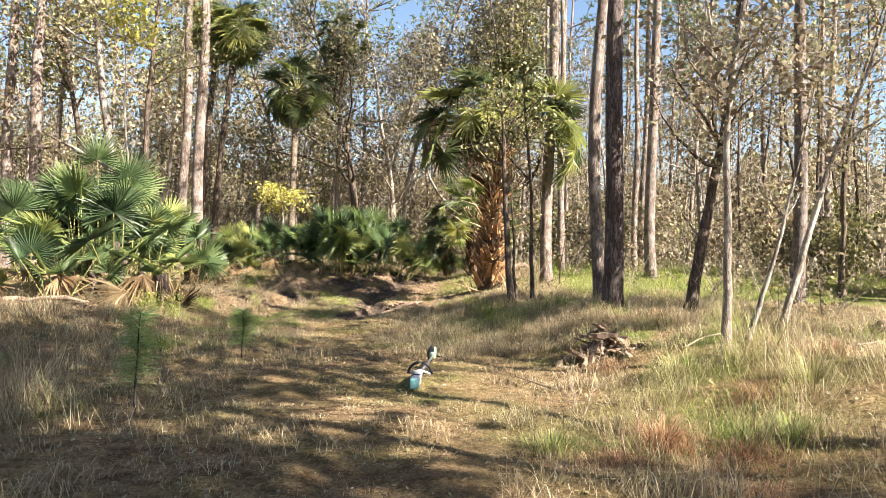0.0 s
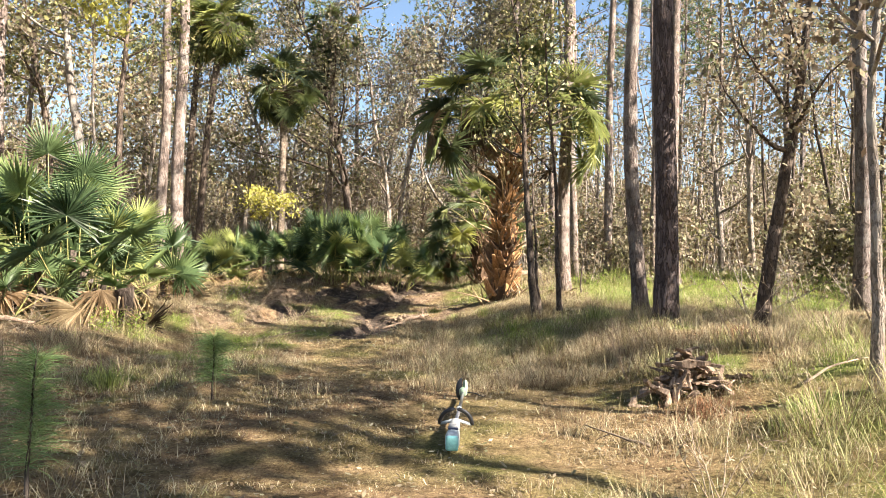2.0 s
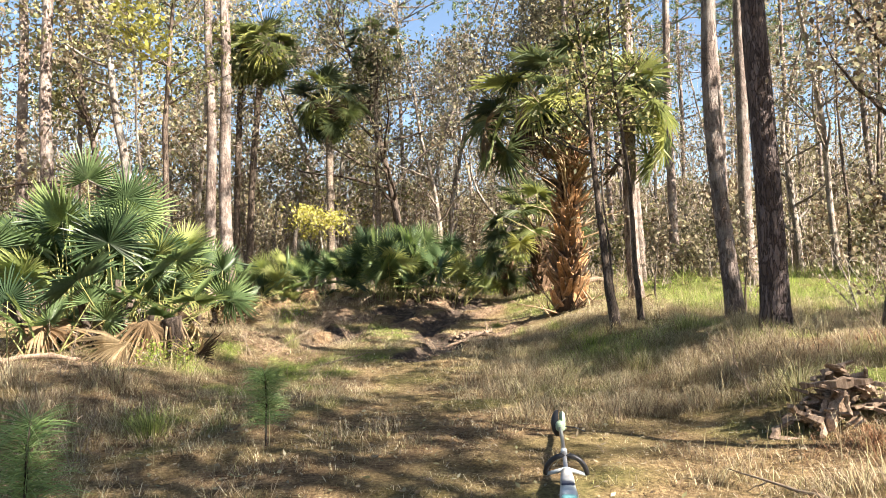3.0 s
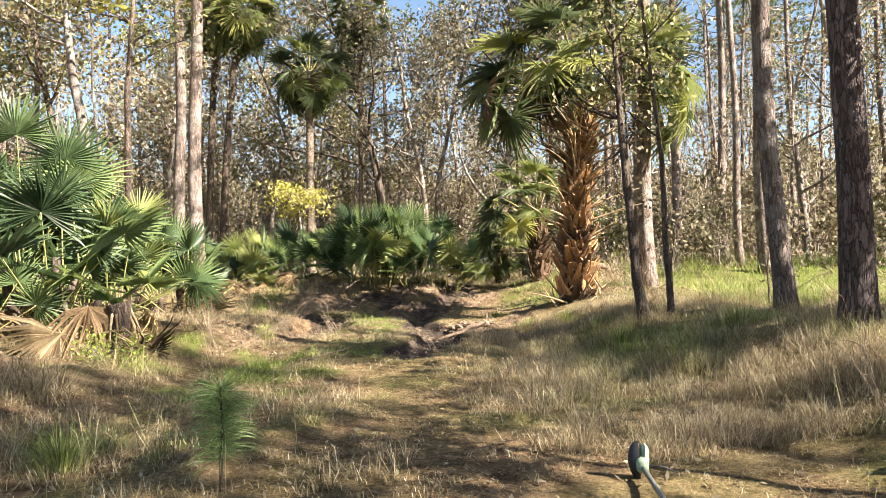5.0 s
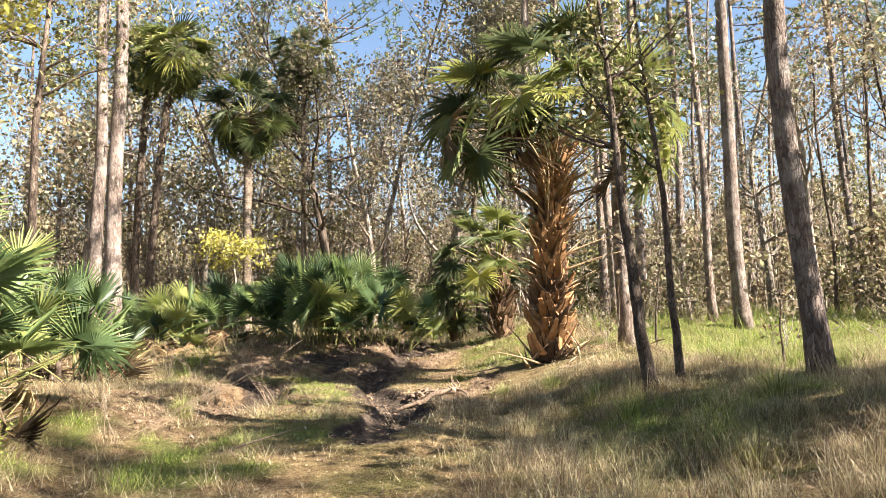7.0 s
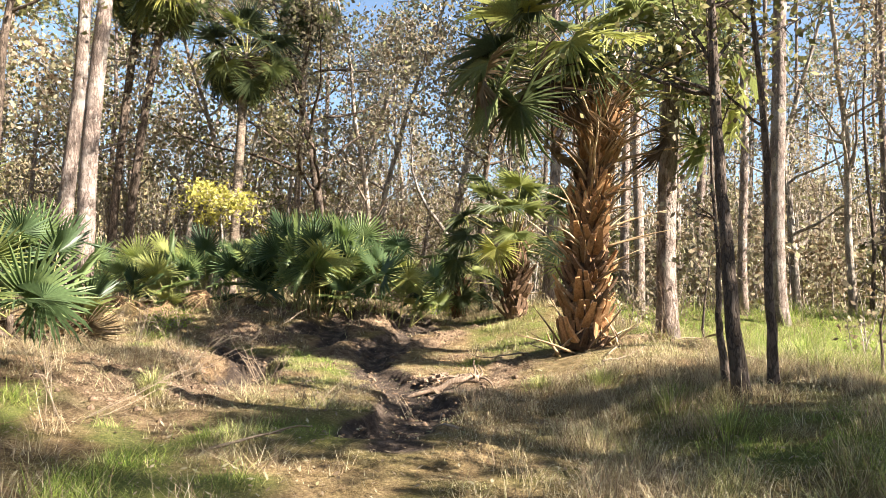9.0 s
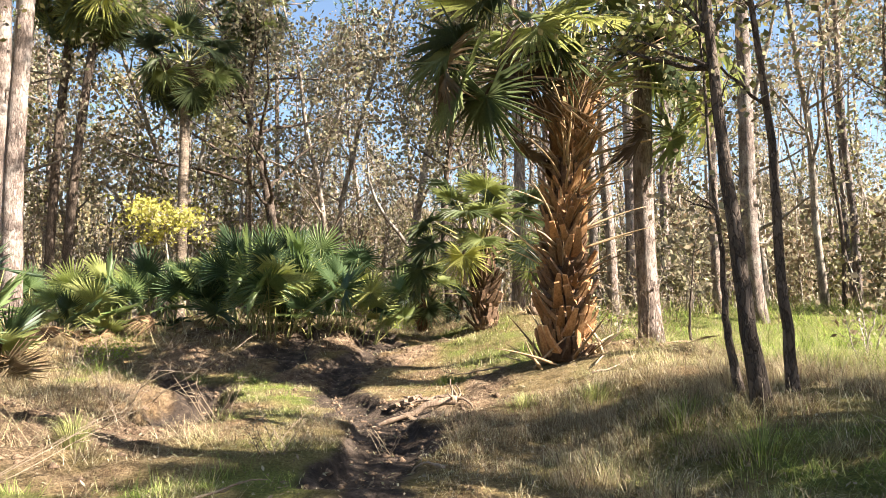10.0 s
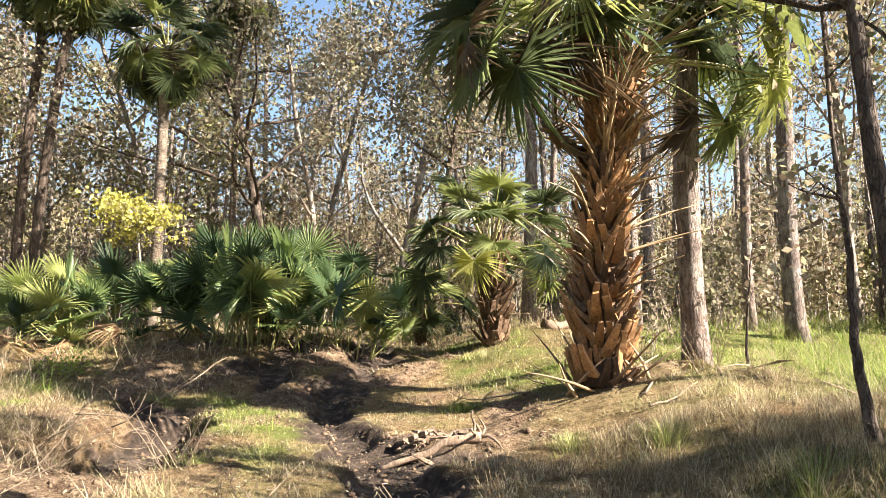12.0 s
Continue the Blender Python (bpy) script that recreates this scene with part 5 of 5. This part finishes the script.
# ---- grass and litter ----
def blades(name, x, y, tall, width, green, seed, label, lean=1.15, fine=True, material=None):
    """Many bent blades of grass at the places x, y."""
    rng = np.random.default_rng(seed)
    k = len(x)
    z = height(x, y)
    a = rng.uniform(0, 2 * np.pi, k)
    dx, dy = np.cos(a), np.sin(a)
    f = rng.uniform(0.25, 1.0, k) * lean
    px, py = -dy * width, dx * width
    o = np.stack([x, y, z - 0.01], 1)
    s = np.stack([px, py, 0 * px], 1)
    m = o + np.stack([dx * f * tall * 0.55, dy * f * tall * 0.55, tall * 0.55], 1)
    t = o + np.stack([dx * f * tall * 1.25, dy * f * tall * 1.25, tall * (0.95 - 0.5 * f)], 1)
    if fine:
        v = np.stack([o - s, o + s, m + s * 0.7, m - s * 0.7, t], 1).reshape(-1, 3)
        i = np.arange(k)[:, None] * 5
        f = np.concatenate([i + [0, 1, 2], i + [0, 2, 3], i + [3, 2, 4]])
    else:
        v = np.stack([o - s, o + s, t], 1).reshape(-1, 3)
        f = np.arange(3 * k).reshape(-1, 3)
    me = tri_mesh(name, v, f, material or M_GRASS)
    me.attributes.new("green", "FLOAT", "POINT").data.foreach_set("value", np.repeat(green, 5 if fine else 3).astype(np.float32))
    return tagged(new(name, me), label, "grass", kind="stuff")


def sow(n, x0, x1, y0, y1, seed):
    rng = np.random.default_rng(seed)
    x, y = rng.uniform(x0, x1, n), rng.uniform(y0, y1, n)
    keep = (mud(x, y) < 0.25 + 0.2 * rng.random(n)) & (rng.random(n) < 0.25 + 0.9 * vnoise(x, y, 0.6))
    bare = 0.6 * soil(x, y)
    keep &= rng.random(n) > bare
    return x[keep], y[keep], rng


def tallness(x, y, rng):
    """Grass is cropped on the track and rank beside it."""
    off = sm((np.abs(x + 0.3 - 0.02 * y) - 1.0) / 2.2)
    tuft = sm((vnoise(x, y, 0.8) - 0.45) / 0.3)
    h = 0.03 + 0.05 * tuft + off * (0.05 + 0.15 * tuft) + 0.16 * dip(x, y, 1.4, 14.3, 1.6, 2.0) * vnoise(x, y, 0.5) + 0.2 * dip(x, y, 3.4, 7.4, 1.3, 1.6) * vnoise(x, y, 0.6)
    h = h + 0.09 * sm((y - 19) / 3) * sm((x + 1.0) / 0.8) * vnoise(x, y, 0.6)
    clump = 0.45 + 1.5 * sm((vnoise(x + 2, y + 7, 0.33) - 0.4) / 0.35)
    return h * clump * rng.uniform(0.5, 1.3, len(x))


def tone(x, y, rng):
    return np.clip(green_at(x, y) + rng.normal(0, 0.16, len(x)), 0, 1) * (rng.random(len(x)) > 0.15)


x, y, r_ = sow(125000, -7, 7, 3.8, 12, 301)
blades("short_grass", x, y, tallness(x, y, r_), 0.0013 + 0.00014 * y, tone(x, y, r_), 302, "dry straw-coloured grass with green patches")
x, y, r_ = sow(210000, -9, 9, 12, 23, 303)
blades("short_grass", x, y, tallness(x, y, r_), 0.0034, tone(x, y, r_), 304, "dry and green grass round the muddy ruts", fine=False)
x, y, r_ = sow(110000, -16, 18, 22, 40, 305)
blades("short_grass", x, y, 1.3 * tallness(x, y, r_) + 0.05, 0.008, tone(x, y, r_), 306, "sunlit grass running into the woods", fine=False)

# rank dry grass over the bank, and finer growth between the ruts
rng = np.random.default_rng(307)
x, y = rng.uniform(-1.6, 5.5, 125000), rng.uniform(10.6, 18.2, 125000)
keep = (rng.random(len(x)) < sm((x + 0.9 + 0.10 * (y - 11)) / 1.2) * (0.10 + 0.45 * vnoise(x, y, 0.5) + 0.9 * sm((vnoise(x + 8, y, 0.24) - 0.42) / 0.16))) & (mud(x, y) < 0.2) & (np.hypot(x - 2.5, y - 20.3) > 1.6)
x, y = x[keep], y[keep]
blades("bank_grass", x, y, (0.05 + 0.12 * sm((vnoise(x, y, 0.8) - 0.35) / 0.4) + 0.16 * sm((vnoise(x + 8, y, 0.24) - 0.5) / 0.2)) * rng.uniform(0.3, 1.25, len(x)), rng.uniform(0.0013, 0.0028, len(x)), np.clip(0.8 * tone(x, y, rng) * sm((vnoise(x, y + 5, 0.35) - 0.3) / 0.3) + 0.08 * rng.random(len(x)), 0, 1), 308, "rank pale dry grass over the low bank")
x, y = rng.uniform(-7.5, 0.5, 130000), rng.uniform(11.5, 22, 130000)
keep = (rng.random(len(x)) < 0.2 + 1.1 * sm((vnoise(x + 4, y, 0.45) - 0.4) / 0.25)) & (mud(x, y) < 0.22) & (soil(x, y) < 0.35 + 0.5 * rng.random(len(x)))
x, y = x[keep], y[keep]
blades("rut_grass", x, y, (0.03 + 0.10 * sm((vnoise(x, y, 0.6) - 0.4) / 0.4)) * rng.uniform(0.4, 1.3, len(x)), 0.0024, tone(x, y, rng), 309, "short straw and green grass between the ruts", fine=False)

x, y = rng.uniform(-7, 6.5, 5200), rng.uniform(4.5, 18, 5200)
keep = (np.abs(x + 0.4) > 1.3 + 0.5 * rng.random(len(x))) & (mud(x, y) < 0.2) & (rng.random(len(x)) < (0.15 + vnoise(x, y, 0.9)) * np.where(x > 0, 1.0, np.where(y > 14, 0.04, 0.18)))
x, y = x[keep], y[keep]
blades("straw_stalks", x, y, rng.uniform(0.22, 0.6, len(x)), 0.0019, 0.25 * rng.random(len(x)), 311, "thin pale stalks of dead grass", 0.75)


def tuft(x, y, tall, wide, count, green, seed, label):
    rng = np.random.default_rng(seed)
    a, d = rng.uniform(0, 2 * np.pi, count), wide * np.abs(rng.normal(0, 0.8, count))
    px, py = x + d * np.cos(a), y + d * np.sin(a)
    return blades("grass_tuft", px, py, tall * rng.uniform(0.35, 1.1, count) / (1 + 0.8 * d / wide), np.full(count, 0.0026), np.clip(green + rng.normal(0, 0.12, count), 0, 1), seed, label, 0.8)


rng = np.random.default_rng(310)
for i, (tx, ty, th, tw, tg) in enumerate(((1.2, 6.2, 0.25, 0.25, 0.6), (2.9, 6.3, 0.30, 0.30, 0.8), (2.75, 8.5, 0.32, 0.35, 0.75), (3.5, 7.3, 0.4, 0.3, 0.4), (2.2, 10.5, 0.5, 0.2, 0.3), (4.2, 7.2, 0.45, 0.4, 0.2),
                                           (1.0, 15.2, 0.35, 0.4, 0.8), (0.6, 17.6, 0.32, 0.3, 0.6), (1.4, 13.2, 0.4, 0.4, 0.4), (2.3, 14.6, 0.4, 0.4, 0.6), (-3.4, 10.2, 0.4, 0.15, 0.7), (-4.2, 16.6, 0.5, 0.08, 0.5), (-2.9, 6.2, 0.35, 0.3, 0.3),
                                           (-0.6, 21.2, 0.3, 0.25, 0.9), (0.0, 18.2, 0.28, 0.25, 0.5), (4.2, 19.5, 0.4, 0.5, 1.0), (5.2, 20.2, 0.4, 0.5, 1.0), (0.4, 24.4, 0.35, 0.4, 0.3), (-4.6, 8.6, 0.4, 0.3, 0.2), (0.9, 16.2, 0.4, 0.4, 0.7))):
    tuft(tx, ty, th, tw, 420, tg, 320 + i, "tuft of green grass blades" if tg > 0.5 else "tuft of dry straw-coloured grass")

# rusty dead grass, bent over in heaps
rng = np.random.default_rng(335)
for i, (tx, ty, th, tw) in enumerate(((2.0, 6.35, 0.42, 0.22), (2.5, 6.1, 0.22, 0.4), (1.6, 6.0, 0.14, 0.4), (3.0, 7.2, 0.2, 0.45), (2.3, 5.3, 0.14, 0.5), (4.2, 8.2, 0.25, 0.5), (2.2, 9.3, 0.2, 0.4), (3.4, 11.6, 0.3, 0.5))):
    a, d = rng.uniform(0, 2 * np.pi, 700), tw * np.abs(rng.normal(0, 0.7, 700))
    blades("dead_grass_heap", tx + d * np.cos(a), ty + d * np.sin(a), th * rng.uniform(0.35, 1.1, 700) / (1 + d / tw), np.full(700, 0.0024), np.zeros(700), 336 + i, "bent heap of rusty brown dead grass", 1.3, True, M_RUST)

# rank tussocks scattered over the bank, the glade and the rough ground
rng = np.random.default_rng(340)
cx, cy = rng.uniform(-8, 8, 420), rng.uniform(5, 25, 420)
ok = (np.abs(cx + 0.5) > 1.4) & (mud(cx, cy) < 0.2) & (soil(cx, cy) < 0.6)
cx, cy = cx[ok], cy[ok]
k = 70
x = np.repeat(cx, k) + rng.normal(0, 0.09, len(cx) * k)
y = np.repeat(cy, k) + rng.normal(0, 0.09, len(cx) * k)
tall = np.repeat(rng.uniform(0.14, 0.38, len(cx)), k) * rng.uniform(0.4, 1.1, len(x))
hue = np.clip(np.repeat(np.clip(green_at(cx, cy) * 1.1 + rng.normal(0, 0.15, len(cx)), 0, 1), k) + rng.normal(0, 0.1, len(x)), 0, 1)
blades("tall_grass", x, y, tall, 0.0016 + 0.00007 * y, hue, 341, "rank tussocks of straw and green grass", 0.9, False)

# fallen leaves
rng = np.random.default_rng(350)
k = 30000
x, y = rng.uniform(-11, 9, k), rng.uniform(4, 28, k)
c = np.stack([x, y, height(x, y) + 0.012 + 0.02 * rng.random(k)], 1)
a = rng.uniform(0, 2 * np.pi, k)
u = np.stack([np.cos(a), np.sin(a), rng.normal(0, 0.35, k)], 1)
w = np.stack([-np.sin(a), np.cos(a), rng.normal(0, 0.35, k)], 1)
s = rng.uniform(0.007, 0.02, k)[:, None]
v = np.stack([c - u * s * 1.6, c + w * s * 0.7, c + u * s * 1.6, c - w * s * 0.7], 1).reshape(-1, 3)
i = np.arange(k)[:, None] * 4
tagged(new("leaf_litter", tri_mesh("leaf_litter", v, np.concatenate([i + [0, 1, 2], i + [0, 2, 3]]), M_TAN)), "brown and tan fallen leaves on the ground", "leaf litter", kind="stuff")

# clods of earth round the ruts
rng = np.random.default_rng(360)
k = 9000
x, y = rng.uniform(-6, 4, k), rng.uniform(15, 27, k)
keep = (soil(x, y) + mud(x, y)) * rng.random(k) > 0.42
x, y = x[keep], y[keep]
k = len(x)
unit = np.array([(1, 0, 0), (0, 1, 0), (-1, 0, 0), (0, -1, 0), (0, 0, 0.75), (0, 0, -0.6)])
v = unit[None] * (0.6 + 0.8 * rng.random((k, 6, 1))) * (0.012 + 0.045 * rng.random((k, 1, 1)) ** 2.5) + np.stack([x, y, height(x, y)], 1)[:, None]
face = np.array([(0, 1, 4), (1, 2, 4), (2, 3, 4), (3, 0, 4), (1, 0, 5), (2, 1, 5), (3, 2, 5), (0, 3, 5)])
tagged(new("earth_clods", tri_mesh("earth_clods", v.reshape(-1, 3), (np.arange(k)[:, None, None] * 6 + face).reshape(-1, 3), M_CLOD, True)), "crumbled brown clods of churned earth", "soil", kind="stuff")

# fallen twigs
for tx, ty, ta, tl in ((-3.1, 14.8, 40, 0.8), (-1.2, 15.6, 120, 0.5), (0.9, 18.6, 30, 0.9), (0.3, 20.9, 160, 1.1), (0.6, 21.3, 100, 0.8), (1.2, 19.4, 60, 0.9), (3.0, 9.2, 10, 0.8), (-5.4, 14.4, 75, 0.9), (-7.2, 15.0, 5, 1.2), (1.5, 8.4, 130, 0.6), (4.2, 8.2, 20, 0.9), (2.9, 17.9, 170, 0.7), (-2.0, 27.2, 20, 0.8)):
    e = thing("fallen_twig", tx, ty, "bare fallen twig lying on the ground", "twig", "fallen twigs", sink=-0.02)
    p = crooked(rng, (0, 0, 0.02), (math.cos(radians(ta)), math.sin(radians(ta)), 0.12), tl, 8, 0.10, -0.01)
    p[:, 2] += [ground_z(tx + q_[0], ty + q_[1]) - ground_z(tx, ty) for q_ in p]
    b = Buf()
    b.add(*tube(p, np.linspace(0.014, 0.004, 8), 6))
    b.add(*tube(crooked(rng, p[4], rng.normal(size=3) + [0, 0, 0.8], 0.25 * tl, 4, 0.2), np.linspace(0.006, 0.002, 4), 5))
    part("twig", b.mesh("twig", M_TWIG), e)
